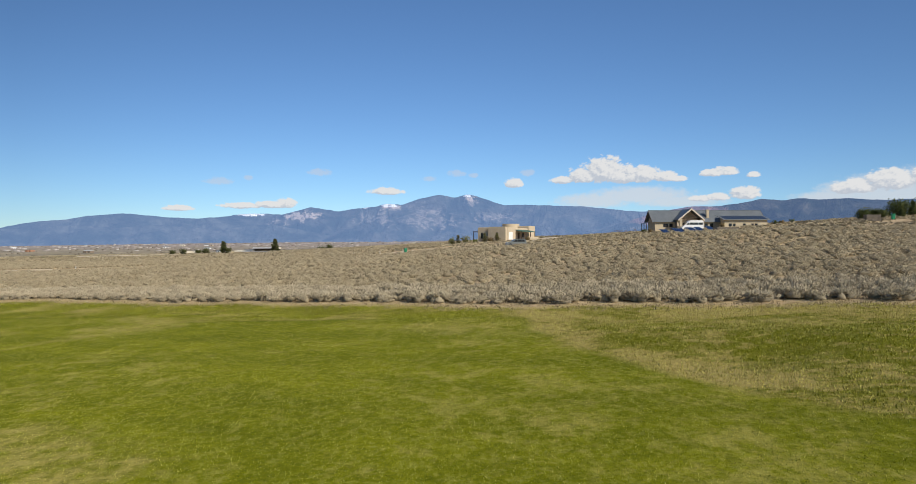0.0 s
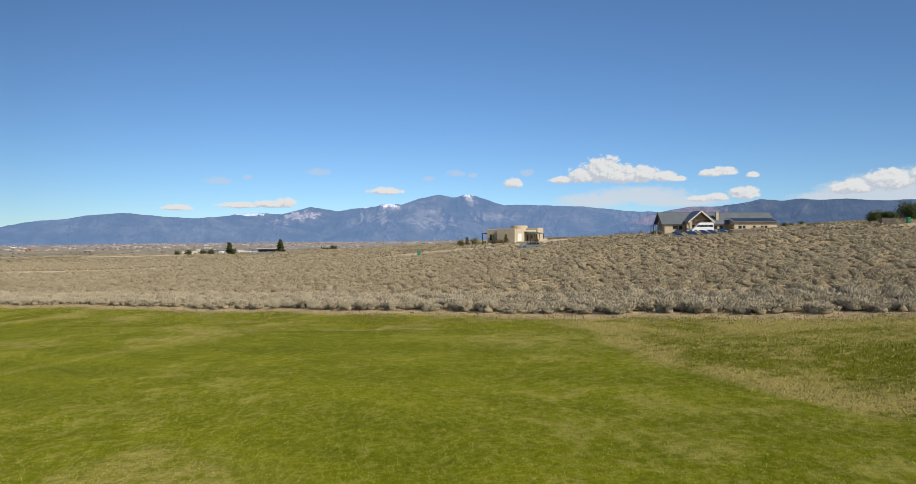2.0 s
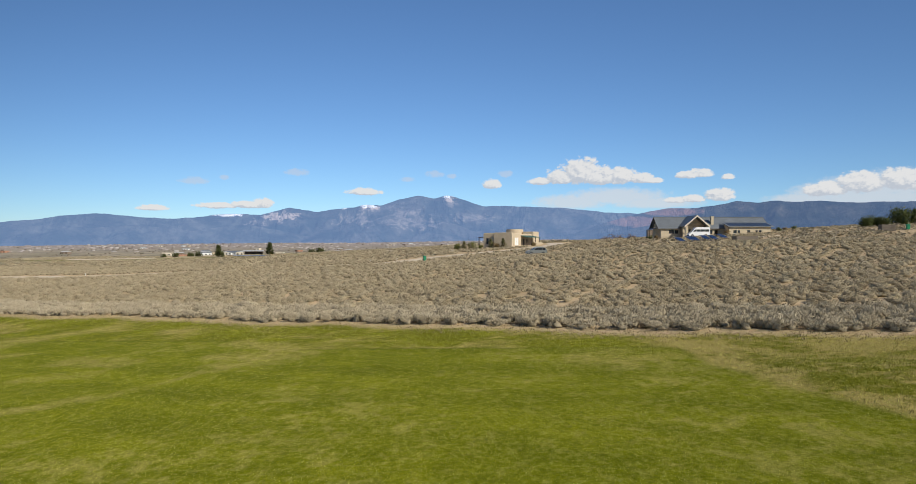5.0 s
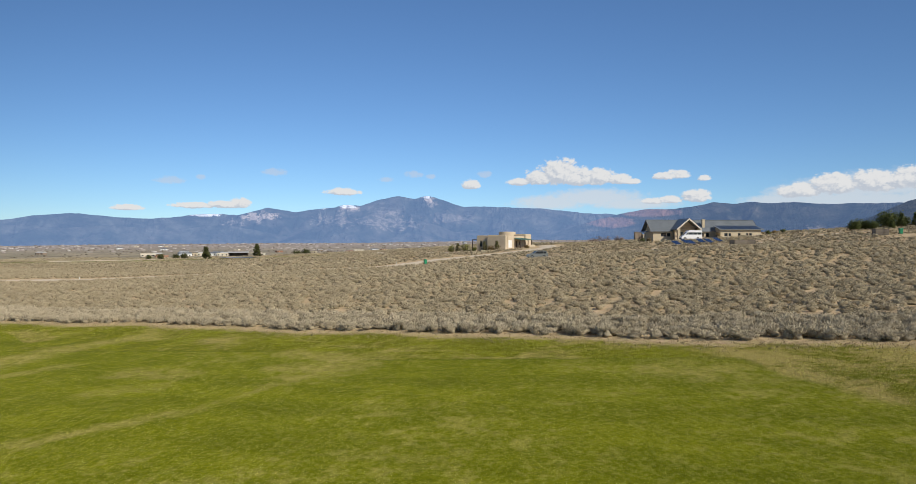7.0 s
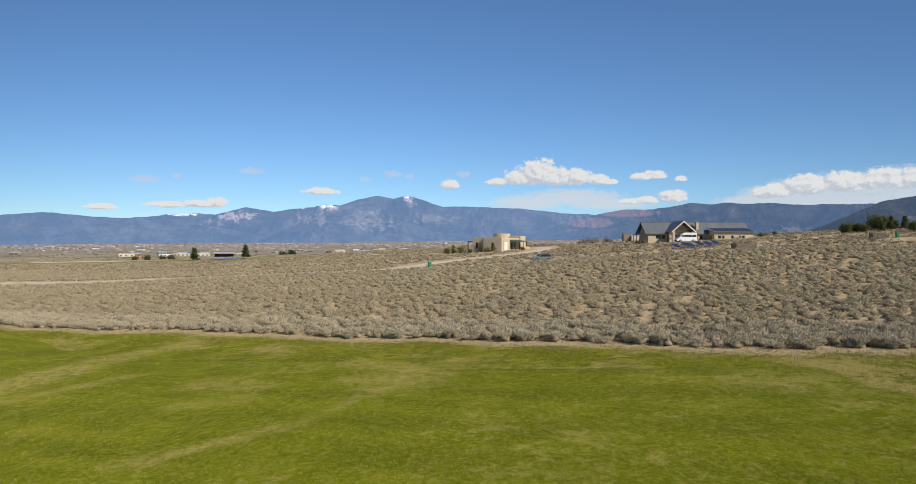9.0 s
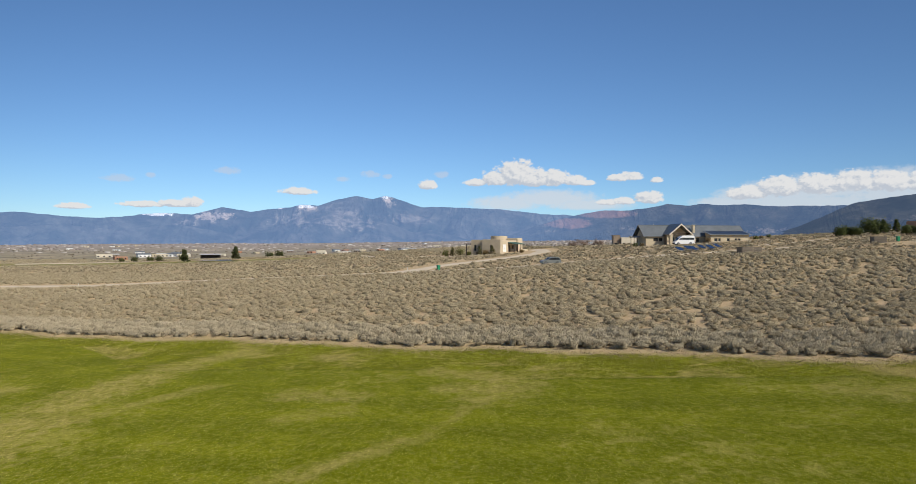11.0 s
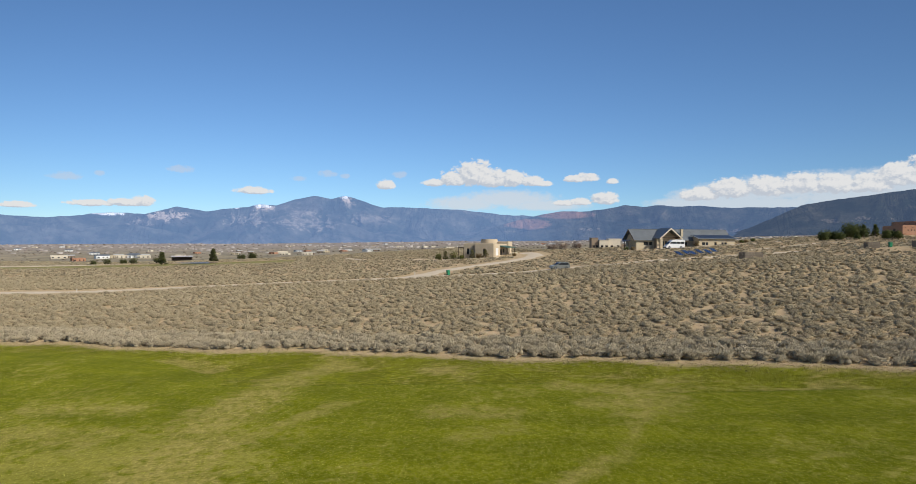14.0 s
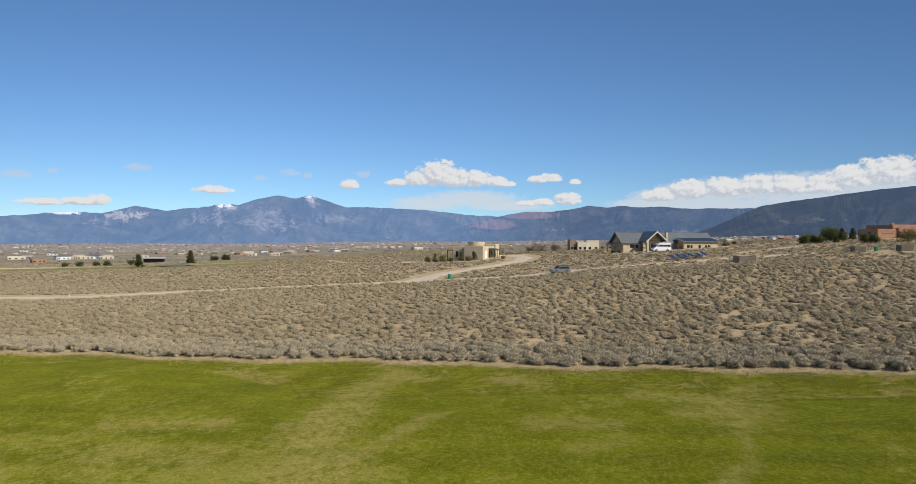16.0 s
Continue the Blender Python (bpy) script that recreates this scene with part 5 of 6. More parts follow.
def tree(name, x, y, hgt, wide, form, mat, label, category, seed, leaves=900, leaf=0.3, group="", sink=0.15):
    rng = np.random.default_rng(seed)
    t = thing(name, pose(x, y, ground_z(x, y) - sink), label, category, group)
    top = hgt * (0.93 if form == "cone" else 0.7)
    bm = bmesh.new()
    tube(bm, (0, 0, 0), (0.05, 0, top * 0.5), hgt * 0.035, hgt * 0.024)
    tube(bm, (0.05, 0, top * 0.5), (0, 0.05, top), hgt * 0.024, hgt * 0.006)
    part("trunk", bm, M_BARK, t)
    tips = []
    k = 26 if form == "cone" else 22
    for i in range(k):
        a = i * 2.4 + rng.uniform(-0.4, 0.4)
        f = 0.12 + 0.86 * i / k
        if form == "cone":
            z0, reach, rise = f * top, wide / 2 * (1 - f * 0.93) * rng.uniform(0.75, 1.12), 0.08
        else:
            z0 = hgt * (0.1 + 0.45 * f)
            reach, rise = wide / 2 * rng.uniform(0.6, 1.0) * math.sqrt(max(0.12, 1 - (1.4 * f - 0.55) ** 2)), rng.uniform(0.25, 0.9) * (0.3 + f)
        tip = np.array([math.cos(a) * reach, math.sin(a) * reach, min(hgt * 0.96, z0 + reach * rise + 0.02)])
        bm = tube(bmesh.new(), (0, 0, z0 * 0.9), tuple(tip), hgt * 0.011, hgt * 0.003, 5)
        part("limb", bm, M_BARK, t)
        tips.append((np.array([0, 0, z0 * 0.9]), tip))

    def place(r):
        b, tip = tips[r.integers(len(tips))]
        f = r.uniform(0.25, 1.08) ** 0.7
        spread = (0.1 if form == "cone" else 0.2) * wide * (0.6 if form == "twig" else 1.0)
        c = b + (tip - b) * f + r.normal(size=3) * spread * np.array([0.6, 0.6, 0.55 if form != "cone" else 0.4])
        c[2] = min(max(c[2], 0.12), hgt)
        return c, (tip - b) * 0.6 + r.normal(size=3) * 0.7 + np.array([0, 0, 0.35])

    V, T, C = leaf_cloud(rng, leaves, place, leaf)
    P = V - np.array([0, 0, hgt * 0.35])
    P = P / (np.linalg.norm(P, axis=1)[:, None] + 1e-6)
    ob = new("crown", arrays_to_mesh("crown", V, T, mat, C, puff=P))
    ob.parent = t
    return t


CON, JUN = "dark green conifer standing on the sage plain", "rounded dark green juniper beside the terracotta house"
tree("conifer", -106.5, 317.5, 6.3, 4.6, "cone", M_CONIFER, CON, "tree", 1, 1500, 0.42)
tree("conifer", -89.0, 340.0, 6.8, 4.8, "cone", M_CONIFER, CON, "tree", 2, 1500, 0.42)
tree("juniper", -92.0, 472.0, 6.0, 5.0, "round", M_CONIFER, "dark rounded juniper on the far plain", "tree", 3, 900, 0.5)
tree("juniper", -83.5, 455.0, 6.2, 5.0, "round", M_CONIFER, "dark rounded juniper on the far plain", "tree", 4, 900, 0.5)
for i, (dx, dy, hh) in enumerate(((-14, 4, 3.6), (-20, 10, 3.0), (-26, 6, 3.2), (-6, 14, 3.4), (-33, 9, 2.6))):
    tree("juniper", -112 + dx, 345 + dy, hh, hh * 1.1, "round", M_CONIFER, "low dark juniper near the open shed", "shrub", 20 + i, 500, 0.35, "junipers by the shed")
tree("juniper", 115.5, 183.0, 5.0, 5.8, "round", M_JUNIPER, JUN, "tree", 5, 2200, 0.34, sink=0.3)
for i, (x, y, hh, ww) in enumerate(((105.4, 182, 3.3, 3.4), (108.4, 183, 3.0, 3.2), (109.6, 181, 2.8, 3.0), (112.4, 177, 2.6, 2.0), (118.0, 181, 4.4, 2.8), (121.6, 185, 3.6, 3.0), (122.8, 182, 4.2, 2.8), (117.2, 171.5, 3.6, 2.4), (127.2, 166.5, 4.6, 5.4), (119.6, 170.6, 3.0, 2.6))):
    tree("juniper", x, y, hh, ww, "round" if i not in (3, 4, 6) else "cone", M_JUNIPER, "dark green juniper in a loose row on the slope", "tree", 40 + i, 1500, 0.25, "junipers on the slope")
for i, (x, y, hh, ww, mat) in enumerate(((8.3, 218.1, 3.4, 2.4, M_OLIVE_SHRUB), (12.0, 215.7, 3.2, 2.4, M_OLIVE_SHRUB), (10.1, 216.8, 1.9, 1.8, M_OCHRE_SHRUB), (2.4, 218.6, 3.4, 3.0, M_YELLOW_SHRUB), (0.0, 220.0, 3.3, 2.6, M_OLIVE_SHRUB), (-2.0, 221.5, 2.9, 2.4, M_YELLOW_SHRUB),
                                         (5.4, 220.6, 1.7, 1.4, M_YELLOW_SHRUB), (21.5, 216.0, 1.2, 1.4, M_OCHRE_SHRUB))):
    tree("garden_shrub", x, y, hh, ww, "cone" if i in (0, 1, 4) else "round", mat, "upright shrub against the stucco house wall" if i < 3 else "bushy shrub in the gravel yard", "shrub", 60 + i, 620, 0.2, "shrubs round the stucco house")
for i, (x, y, hh, ww) in enumerate(((86, 335, 5.0, 6), (80, 340, 4.6, 8), (74, 338, 4.0, 6), (121, 340, 4.0, 7))):
    tree("bare_thicket", x, y, hh, ww, "twig", M_TWIG, "leafless reddish thicket behind the houses", "shrub", 80 + i, 900, 0.3, "bare thickets")
for i, (x, y) in enumerate(((91.2, 201.0), (94.0, 203.0), (98.5, 206), (56.0, 203.8), (54.6, 205.5), (75.8, 200.6))):
    tree("dry_shrub", x, y, (1.6, 1.2, 1.5, 1.5, 1.2, 2.2)[i], 1.6, "round", (M_JUNIPER, M_OCHRE_SHRUB)[i % 2], "small shrub beside the gabled house wall", "shrub", 90 + i, 380, 0.17, "shrubs round the gabled house")

# ---- the valley's houses and trees ----
rng = np.random.default_rng(12)


def valley_house(w, d, h, mat, roofed):
    root = thing("valley_house", pose(0, 0, 0), "low pale house far out in the valley", "house", "houses in the valley")
    part("wall", boxes((-w / 2, w / 2, -d / 2, d / 2, -2, h), (-w / 2 + 1, w / 2 - w * 0.4, -d / 2 - 2, -d / 2 - 0.002, -2, h * 0.8)), mat, root)
    if roofed:
        part("roof", prism(bmesh.new(), [(-d / 2 - 0.5, h + 0.01), (d / 2 + 0.5, h + 0.01), (0, h + 1.5)], -w / 2 - 0.5, w / 2 + 0.5, "x"), M_PALE_ROOF if mat != M_WHITE else M_ROOF, root)
    else:
        part("parapet", boxes((-w / 2 - 0.1, w / 2 + 0.1, -d / 2 - 0.1, d / 2 + 0.1, h + 0.002, h + 0.4)), mat, root)
    for i in range(3):
        part("window", boxes((-w / 2 + w * (i + 0.3) / 3, -w / 2 + w * (i + 0.65) / 3, -d / 2 - 0.06 if i == 2 else -d / 2 - 2.06, -d / 2 if i == 2 else -d / 2 - 2, 0.8, 2.2)), M_GLASS, root)
    return root


kinds = [valley_house(w, d, h, mat, r) for w, d, h, mat, r in ((14, 9, 3.4, M_STUCCO_PALE, False), (11, 8, 3.2, M_STUCCO_GOLD, False), (15, 9, 3.6, M_WHITE, True), (13, 9, 3.4, M_TERRACOTTA, False), (12, 8, 3.2, M_STUCCO_BROWN, True), (20, 9, 4.0, M_STUCCO_PALE, False))]
spots = [(-384, 997), (-379, 1019), (-299, 807), (-301, 893), (-296, 913), (-281, 904), (-269, 905), (-255, 898), (-262, 925), (-450, 1746), (-296, 1474), (-242, 1704), (-198, 1534), (-441, 1325), (-617, 1721), (-260, 1133),
         (-124, 1388), (-100, 1501), (-80, 1495), (-46, 1609), (4, 1491), (28, 1190), (44, 1196), (151, 1874), (205, 1774), (225, 1780), (179, 1255), (548, 1858), (554, 1798), (558, 1722), (1332, 1870), (1112, 1526), (1655, 2147)]
while len(spots) < 120:
    az, d = radians(rng.uniform(-45, 58)), 1000 * 2.9 ** rng.uniform(0.0, 1.0)
    x, y = d * math.sin(az), d * math.cos(az)
    for _ in range(rng.integers(1, 4)):
        spots.append((x + rng.normal() * 40, y + rng.normal() * 40))
free = list(kinds)
for x, y in spots:
    m = pose(x, y, ground_z(x, y) - 0.2, 0, 0, rng.uniform(-40, 40))
    if free:
        free.pop().matrix_world = m
    else:
        copy_thing(kinds[rng.integers(len(kinds))], m)

# scattered scrub trees and the town far away, beyond counting
ico = bmesh.new()
bmesh.ops.create_icosphere(ico, subdivisions=1, radius=1)
IV, IT = np.array([v.co[:] for v in ico.verts]), np.array([[v.index for v in f.verts] for f in ico.faces])
ico.free()


def scatter_blobs(count, pick, tint):
    Vs, Ts, Cs, Ps, k = [], [], [], [], 0
    for _ in range(count):
        x, y, w, h = pick()
        v = IV * (1 + rng.normal(size=(len(IV), 1)) * 0.22) * np.array([w, w, h]) / 2
        Vs.append(v + np.array([x, y, ground_z(x, y) + h * 0.35]))
        Ts.append(IT + k)
        Cs.append(np.full(len(IV), rng.uniform(*tint)))
        Ps.append(IV)
        k += len(IV)
    return np.concatenate(Vs), np.concatenate(Ts), np.concatenate(Cs), np.concatenate(Ps)


def pick_tree():
    az, d = rng.uniform(-48, 60), 470 * (4000 / 470) ** rng.uniform(0, 1)
    az += 1.5 * math.sin(d * 0.006 + az * 0.3)
    s = rng.uniform(0.3, 1.0) ** 1.6 * (0.8 + d / 900)
    return d * math.sin(radians(az)), d * math.cos(radians(az)), s * 2.2, s * 0.8


V, T, C, P = scatter_blobs(4500, pick_tree, (0.0, 1.0))
M_FAR_SCRUB = foliage("far_scrub", (0.16, 0.14, 0.105), (0.31, 0.265, 0.205), (0.14, 0.12, 0.09))
tagged(new("valley_scrub", arrays_to_mesh("valley_scrub", V, T, M_FAR_SCRUB, C, puff=P)), "scattered dark scrub and bare trees across the valley", "scrub", kind="stuff")
bm_v, bm_t, k = [], [], 0
cube_v = np.array([(sx_, sy_, sz_) for sx_ in (-0.5, 0.5) for sy_ in (-0.5, 0.5) for sz_ in (0, 1)])
cube_t = np.array([(0, 1, 3), (0, 3, 2), (4, 6, 7), (4, 7, 5), (0, 4, 5), (0, 5, 1), (2, 3, 7), (2, 7, 6), (1, 5, 7), (1, 7, 3)])
tints = []
for _ in range(2400):
    az, d = rng.uniform(-48, 60), 1500 + 2450 * rng.uniform(0, 1) ** 0.75
    az += 2.0 * math.sin(d * 0.004 + az * 0.5)
    x, y = d * math.sin(radians(az)), d * math.cos(radians(az))
    s = rng.uniform(4, 10) * (0.7 + d / 5000)
    bm_v.append(cube_v * np.array([s, s * 0.6, rng.uniform(1.6, 3.2)]) + np.array([x, y, ground_z(x, y) - 0.5]))
    bm_t.append(cube_t + k)
    tints.append(np.full(8, rng.uniform(0, 1)))
    k += 8
M_TOWN, n_town = material("far_walls")
finish(M_TOWN, n_town, n_town.mix(n_town.add("ShaderNodeAttribute", attribute="tint").outputs["Fac"], (0.20, 0.165, 0.15), (0.52, 0.48, 0.45)), 0.85)
tagged(new("distant_town", arrays_to_mesh("distant_town", np.concatenate(bm_v), np.concatenate(bm_t), M_TOWN, np.concatenate(tints))), "pale specks of a town spread over the valley floor", "town", kind="stuff")


# ---- sagebrush ----
def sage_shape(seed, sprays, size, core, upright=0.5, slim=0.3, heart=0.36):
    """One bush about a metre high and wide: a core, twigs and upright sprays of small pale leaves in several lobes.
    Tint falls towards the ground: underside shade put into the colour.
    """
    r = np.random.default_rng(seed)
    lobes = [(r.uniform(-0.3, 0.3), r.uniform(-0.3, 0.3), r.uniform(0.25, 0.55), r.uniform(0.26, 0.42)) for _ in range(6)]
    V, T, C, P = [], [], [], []
    k = 0
    if core:
        bmx = bmesh.new()
        bmesh.ops.create_icosphere(bmx, subdivisions=core, radius=1)
        bmesh.ops.delete(bmx, geom=[v for v in bmx.verts if v.co.z < -0.6], context="VERTS")
        bmx.verts.index_update()
        cv, ct = np.array([v.co[:] for v in bmx.verts]), np.array([[v.index for v in f.verts] for f in bmx.faces])
        bmx.free()
        swell = np.full(len(cv), 0.86)
        for lx, ly, lz, lr in lobes:
            d = np.array([lx, ly, lz - 0.25])
            swell += 0.6 * np.maximum(0, cv @ (d / np.linalg.norm(d)) - 0.6)
        v = cv * (swell * (1 + r.normal(size=len(cv)) * 0.2))[:, None] * np.array([heart, heart, heart * 0.95])
        v[:, 2] += 0.22
        # core tinted dark at its base, paler above: painted underside shade
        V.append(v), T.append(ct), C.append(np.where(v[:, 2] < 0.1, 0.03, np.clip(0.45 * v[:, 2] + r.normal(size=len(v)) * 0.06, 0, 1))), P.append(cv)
        k = len(v)
    lv, lt, lc, lp = [], [], [], []
    for i in range(sprays):
        lx, ly, lz, lr = lobes[r.integers(len(lobes))]
        d = r.normal(size=3)
        d /= np.linalg.norm(d)
        if r.uniform() < 0.7:
            d[2] = abs(d[2])
        c = np.array([lx, ly, lz]) + d * lr * r.uniform(0.55, 1.0)
        c[2] = max(c[2], 0.03)
        along = d * (1 - upright) + np.array([0, 0, upright]) + r.normal(size=3) * 0.22
        along /= np.linalg.norm(along)
        side = np.cross(along, r.normal(size=3))
        side /= np.linalg.norm(side) + 1e-6
        l = size * r.uniform(0.6, 1.4)
        n0 = len(lv)
        lv += [c + side * l * slim - along * l * 0.3, c - side * l * slim - along * l * 0.3, c + along * l * 0.8 + side * l * slim * r.uniform(-0.5, 0.5)]
        lt.append((n0 + k, n0 + 1 + k, n0 + 2 + k))
        # spray tint also rises with height, shade below put into the colour
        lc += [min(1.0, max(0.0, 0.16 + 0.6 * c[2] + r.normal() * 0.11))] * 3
        out_dir = c - np.array([0, 0, 0.12])
        out_dir = out_dir / (np.linalg.norm(out_dir) + 1e-6) + d * 0.5
        lp += [out_dir / np.linalg.norm(out_dir)] * 3
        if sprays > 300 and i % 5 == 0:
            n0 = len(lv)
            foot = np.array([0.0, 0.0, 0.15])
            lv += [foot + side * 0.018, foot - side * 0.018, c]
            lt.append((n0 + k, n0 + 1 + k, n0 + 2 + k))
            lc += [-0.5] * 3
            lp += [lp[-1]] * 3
    if sprays:
        V.append(np.array(lv)), T.append(np.array(lt)), C.append(np.array(lc)), P.append(np.array(lp))
    return np.concatenate(V), np.concatenate(T), np.concatenate(C), np.concatenate(P)


def clear_of(x, y):
    """Whether a bush may stand here: behind the grass edge and off the tracks, yards and buildings."""
    ok = edge(x, y) > 0.0
    for line, half in ((ROAD_C[ROAD_C[:, 0] > 12], 2.3), (ROAD_C[(ROAD_C[:, 0] > -70) & (ROAD_C[:, 0] < 14)], 3.3), (ROAD_C[ROAD_C[:, 0] < -68], 6.0), (DRIVE_C, 5.6), (PAD_C, 3.6), (FORE_C, 2.5), (STRIP_C, 1.9), (FAR_D, 2.0)):
        for a in range(0, len(line), 2):
            ok &= (x - line[a, 0]) ** 2 + (y - line[a, 1]) ** 2 > half ** 2
    ok &= ~((x > 54) & (x < 91) & (y > 199) & (y < 216))
    u, v = (x - 15.2) * -0.853 + (y - 216.6) * 0.522, (x - 15.2) * 0.522 + (y - 216.6) * 0.853
    ok &= ~((u > -4.5) & (u < 13.5) & (v > -2.5) & (v < 23))
    ok &= ~((x > 49.6) & (x < 55.5) & (y > 134.4) & (y < 139)) & ~((x > 76.8) & (x < 89) & (y > 125.4) & (y < 135.4))
    ok &= ~((x > 131) & (x < 162) & (y > 175) & (y < 200))
    strip = (x + 110) * 0.28 + (y - 318)
    ok &= ~((np.abs(strip) < 19) & (x < -50))
    ok &= ~(((x + 92) / 13) ** 2 + ((y - 320) / 16) ** 2 < 1)
    return ok


def scattered(lo, hi, density, xa, xb, ya, yb, seed, thin=0.0):
    """Even random spots with edge distance between lo and hi; thin opens sandy gaps."""
    r = np.random.default_rng(seed)
    cell = 1 / math.sqrt(density)
    gx, gy = np.meshgrid(np.arange(xa, xb, cell), np.arange(ya, yb, cell))
    x = (gx + r.uniform(-0.48, 0.48, gx.shape) * cell).ravel()
    y = (gy + r.uniform(-0.48, 0.48, gy.shape) * cell).ravel()
    e = edge(x, y)
    keep = (e >= lo) & (e < hi)
    x, y = x[keep], y[keep]
    # only within the wide sweep that the valley view covers
    az = np.degrees(np.arctan2(x + 20, y))
    keep = (az > -48) & (az < 52)
    x, y = x[keep], y[keep]
    gaps = np.sin(x * 0.61 + np.sin(y * 0.31) * 2.4) * np.sin(y * 0.47 + np.sin(x * 0.37) * 2.4)
    keep = (gaps > -1 + thin) | (r.uniform(size=len(x)) < 0.25)
    keep &= r.uniform(size=len(x)) < 0.9
    keep &= clear_of(x, y)
    return x[keep], y[keep], r


def plant(name, spots_xyr, shapes, tall, wide, mat, label):
    x, y, r = spots_xyr
    Vs, Ts, Cs, Ps, k = [], [], [], [], 0
    z = terr(x, y)
    pickd = r.integers(len(shapes), size=len(x))
    hs, ws, tw, tn = r.uniform(*tall, len(x)), r.uniform(*wide, len(x)), r.uniform(0, 6.28, len(x)), r.uniform(-0.3, 0.3, len(x))
    for s, (v, t, c, p) in enumerate(shapes):
        idx = np.nonzero(pickd == s)[0]
        cs, sn = np.cos(tw[idx])[:, None], np.sin(tw[idx])[:, None]
        vx = (v[:, 0] * cs - v[:, 1] * sn) * ws[idx, None] + x[idx, None]
        vy = (v[:, 0] * sn + v[:, 1] * cs) * ws[idx, None] + y[idx, None]
        vz = v[:, 2] * hs[idx, None] + z[idx, None] - 0.05
        Vs.append(np.stack([vx, vy, vz], -1).reshape(-1, 3))
        Ps.append(np.stack([p[:, 0] * cs - p[:, 1] * sn, p[:, 0] * sn + p[:, 1] * cs, np.broadcast_to(p[:, 2], vx.shape)], -1).reshape(-1, 3))
        Ts.append((t[None] + (np.arange(len(idx)) * len(v))[:, None, None] + k).reshape(-1, 3))
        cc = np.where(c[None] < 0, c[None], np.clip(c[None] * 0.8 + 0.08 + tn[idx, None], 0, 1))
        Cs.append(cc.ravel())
        k += len(idx) * len(v)
    me = arrays_to_mesh(name, np.concatenate(Vs), np.concatenate(Ts), mat, np.concatenate(Cs), puff=np.concatenate(Ps))
    return tagged(new(name, me), label, "sagebrush", kind="stuff")


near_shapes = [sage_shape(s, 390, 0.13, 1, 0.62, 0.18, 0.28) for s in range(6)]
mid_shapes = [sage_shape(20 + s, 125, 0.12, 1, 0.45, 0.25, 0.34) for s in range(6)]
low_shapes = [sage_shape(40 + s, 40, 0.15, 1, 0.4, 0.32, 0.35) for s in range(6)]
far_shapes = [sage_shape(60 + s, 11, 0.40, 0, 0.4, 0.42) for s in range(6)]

# the tall silver belt along the grass: the front row stands bush by bush
x, y, r = scattered(0.0, 7.0, 1.6, -110, 60, 10, 130, 5, 0.0)
front = np.nonzero((edge(x, y) < 1.6) & (x > -80) & (x < 30))[0][:280]
rest = np.setdiff1d(np.arange(len(x)), front)
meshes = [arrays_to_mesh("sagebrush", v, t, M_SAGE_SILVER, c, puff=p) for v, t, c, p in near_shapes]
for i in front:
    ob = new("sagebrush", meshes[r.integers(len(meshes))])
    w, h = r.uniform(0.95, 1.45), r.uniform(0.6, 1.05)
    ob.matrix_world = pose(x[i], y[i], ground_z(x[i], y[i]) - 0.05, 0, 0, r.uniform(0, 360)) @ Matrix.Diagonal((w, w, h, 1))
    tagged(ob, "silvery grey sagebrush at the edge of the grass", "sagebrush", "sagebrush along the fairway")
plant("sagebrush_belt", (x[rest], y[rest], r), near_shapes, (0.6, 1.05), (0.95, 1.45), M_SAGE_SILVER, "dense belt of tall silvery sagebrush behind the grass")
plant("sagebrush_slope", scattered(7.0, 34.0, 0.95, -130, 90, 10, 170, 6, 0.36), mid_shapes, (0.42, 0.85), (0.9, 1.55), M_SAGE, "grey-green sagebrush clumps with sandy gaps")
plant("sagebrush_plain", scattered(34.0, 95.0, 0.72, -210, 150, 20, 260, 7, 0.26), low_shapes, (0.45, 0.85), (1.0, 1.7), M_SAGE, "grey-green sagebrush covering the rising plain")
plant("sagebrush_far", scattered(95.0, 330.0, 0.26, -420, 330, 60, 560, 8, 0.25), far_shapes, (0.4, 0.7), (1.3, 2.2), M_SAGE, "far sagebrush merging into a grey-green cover")

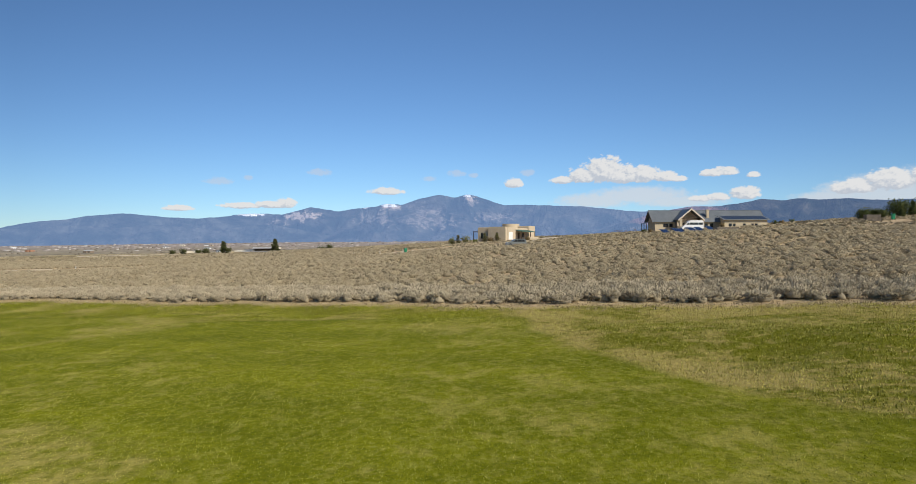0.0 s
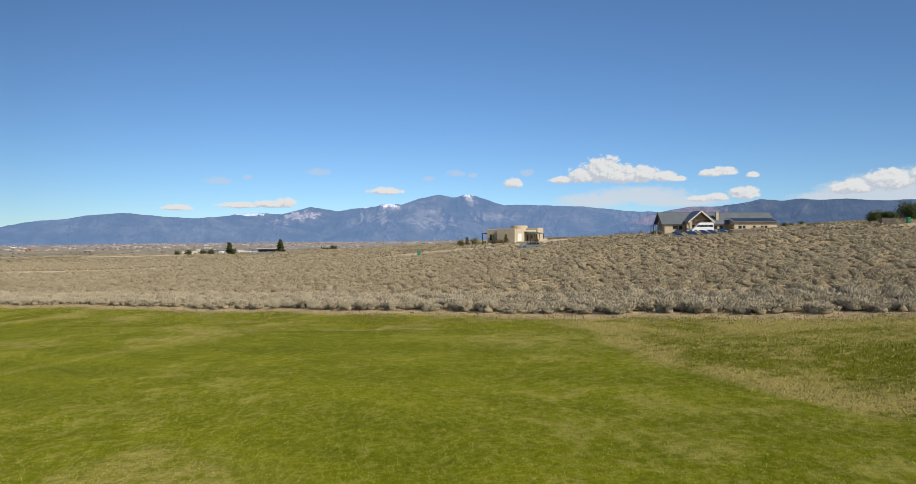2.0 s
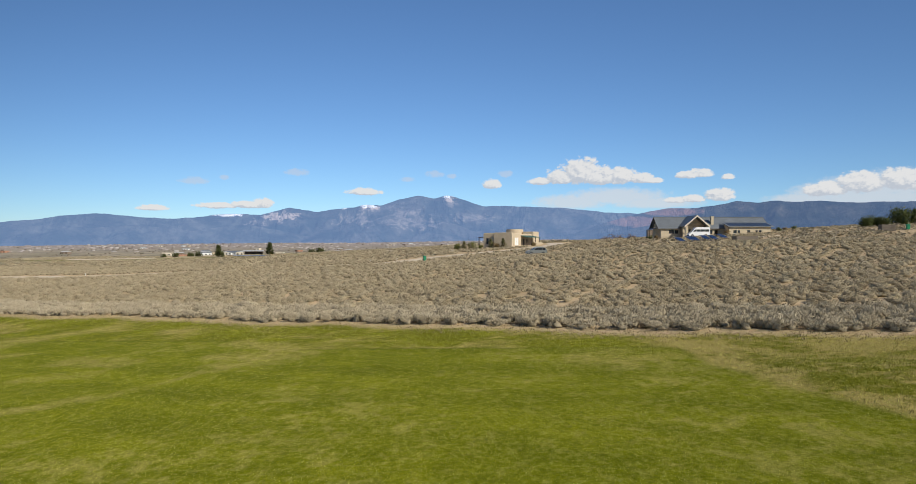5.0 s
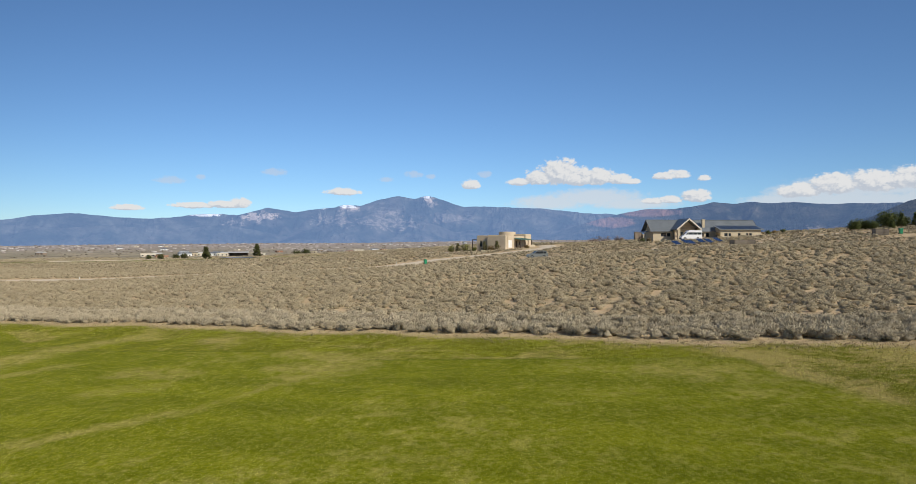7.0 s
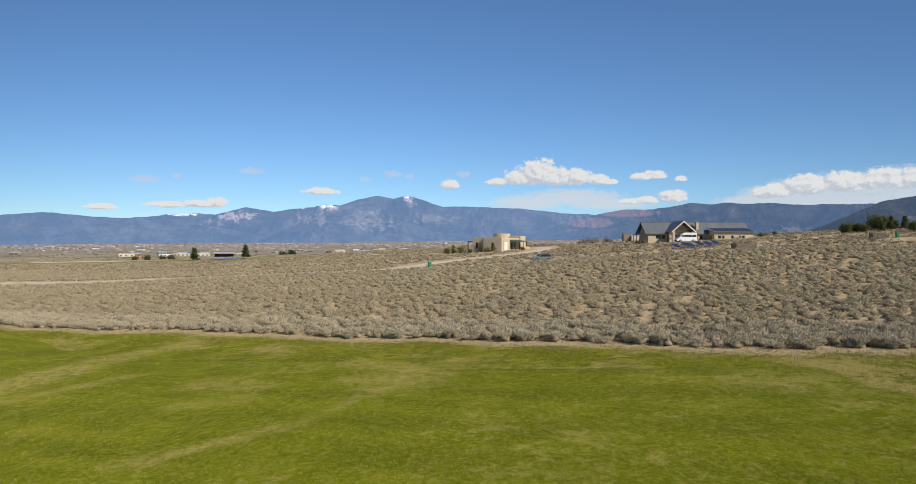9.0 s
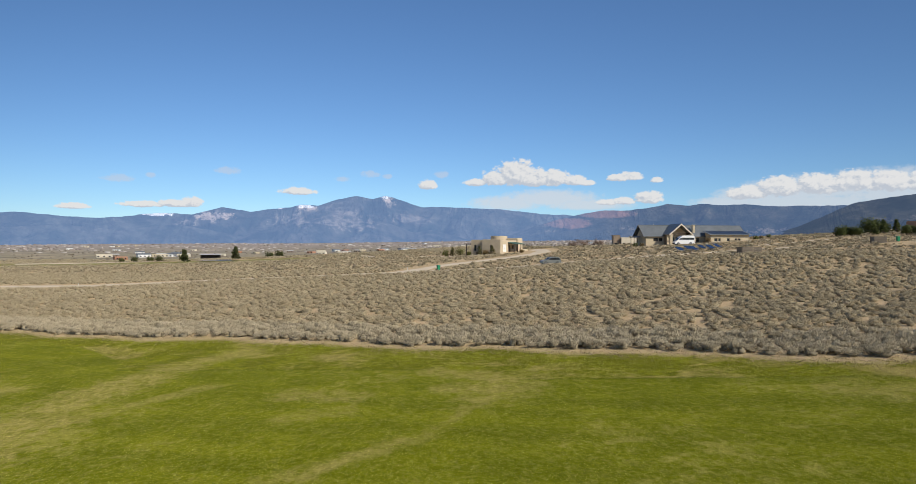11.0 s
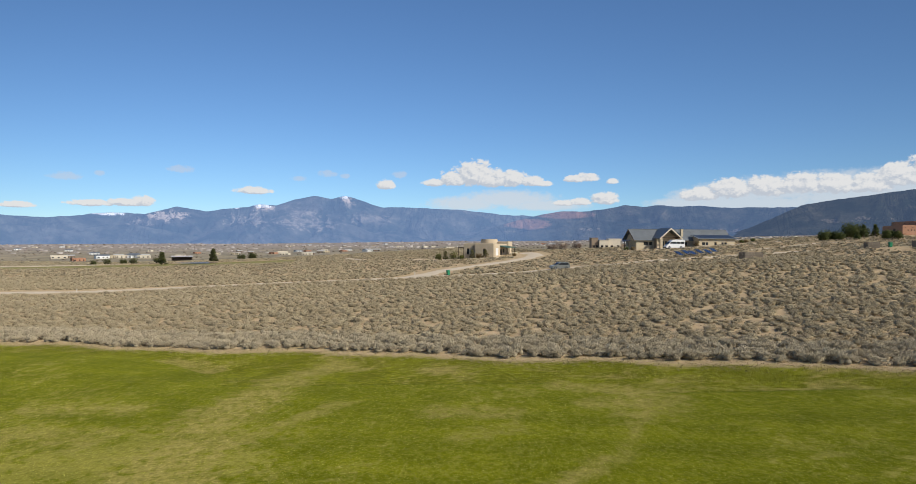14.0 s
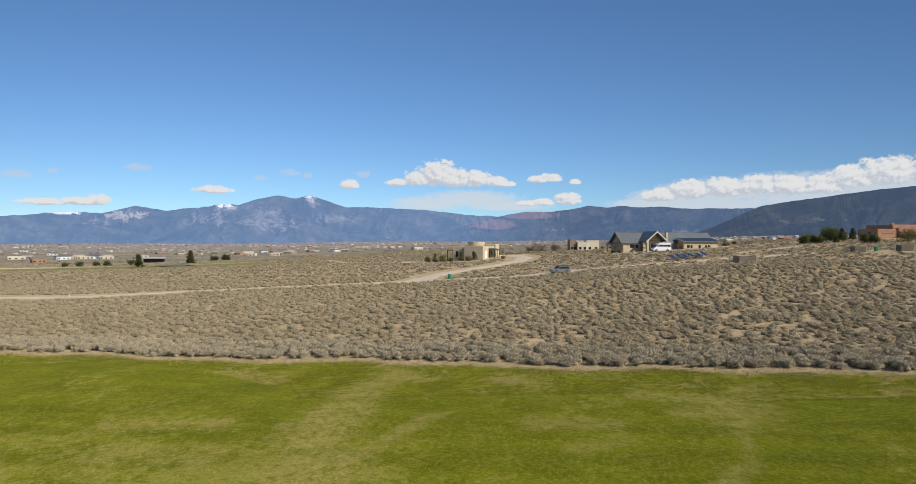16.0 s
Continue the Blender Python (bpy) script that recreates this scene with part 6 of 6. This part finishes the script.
# pale dry grass tufts along the bare margin
r = np.random.default_rng(31)
x = r.uniform(-95, 45, 8500)
y = 42.5 - 0.62 * x
y = y - 1.177 * (edge(x, y) + r.normal(0.9, 1.0, len(x)))
V, T, C, P, k = [], [], [], [], 0
for i in range(len(x)):
    z0 = ground_z(x[i], y[i])
    for _ in range(7):
        a, l = r.uniform(0, 6.28), r.uniform(0.05, 0.17)
        c = np.array([x[i] + r.normal() * 0.07, y[i] + r.normal() * 0.07, z0 - 0.02])
        tip = c + np.array([math.cos(a) * l * 0.8, math.sin(a) * l * 0.8, l])
        w = np.array([-math.sin(a), math.cos(a), 0]) * 0.014
        V += [c - w, c + w, tip]
        T.append((k, k + 1, k + 2))
        C += [r.uniform(0, 1)] * 3
        P += [(math.cos(a) * 0.4, math.sin(a) * 0.4, 0.8)] * 3
        k += 3
tagged(new("dry_grass", arrays_to_mesh("dry_grass", np.array(V), np.array(T), M_DRY_GRASS, np.array(C), puff=np.array(P))), "pale dry grass tufts along the edge of the fairway", "grass", kind="stuff")

# the turf's own blades: short on the fairway, longer in the rough and along the margin
r = np.random.default_rng(77)
x, y = r.uniform(-78, 24, 1200000), r.uniform(11, 92, 1200000)
e = edge(x, y)
rough = np.maximum(smooth(e, -9, -6), smooth(x - 2.6 - 0.0175 * np.maximum(33 - y, 0) ** 2, 0, 1))
away = np.hypot(np.maximum(0, np.maximum(x, -45 - x)), y)
keep = (e < -1.0) & (r.uniform(size=len(x)) < np.clip(1.15 - away / 60 + 0.25 * rough, 0.12, 1))
keep &= np.degrees(np.arctan2(x + 44.6, y - 2)) > -24
x, y, e, rough = x[keep], y[keep], e[keep], rough[keep]
a, lean = r.uniform(0, 2 * math.pi, len(x)), r.uniform(0, 2 * math.pi, len(x))
h = r.uniform(0.018, 0.04, len(x)) * (1 + 0.9 * rough)
w = r.uniform(0.006, 0.013, len(x)) * (1 + 0.6 * rough)
z = terr(x, y)
foot = np.stack([x, y, z - 0.004], 1)
side = np.stack([np.cos(a) * w, np.sin(a) * w, np.zeros(len(x))], 1)
tip = foot + np.stack([np.cos(lean) * h * 0.6, np.sin(lean) * h * 0.6, h], 1)
V = np.stack([foot - side, foot + side, tip], 1).reshape(-1, 3)
tagged(new("turf_blades", arrays_to_mesh("turf_blades", V, np.arange(len(V)).reshape(-1, 3), M_BLADES)), "short green and straw-coloured turf grass blades", "grass", kind="stuff")
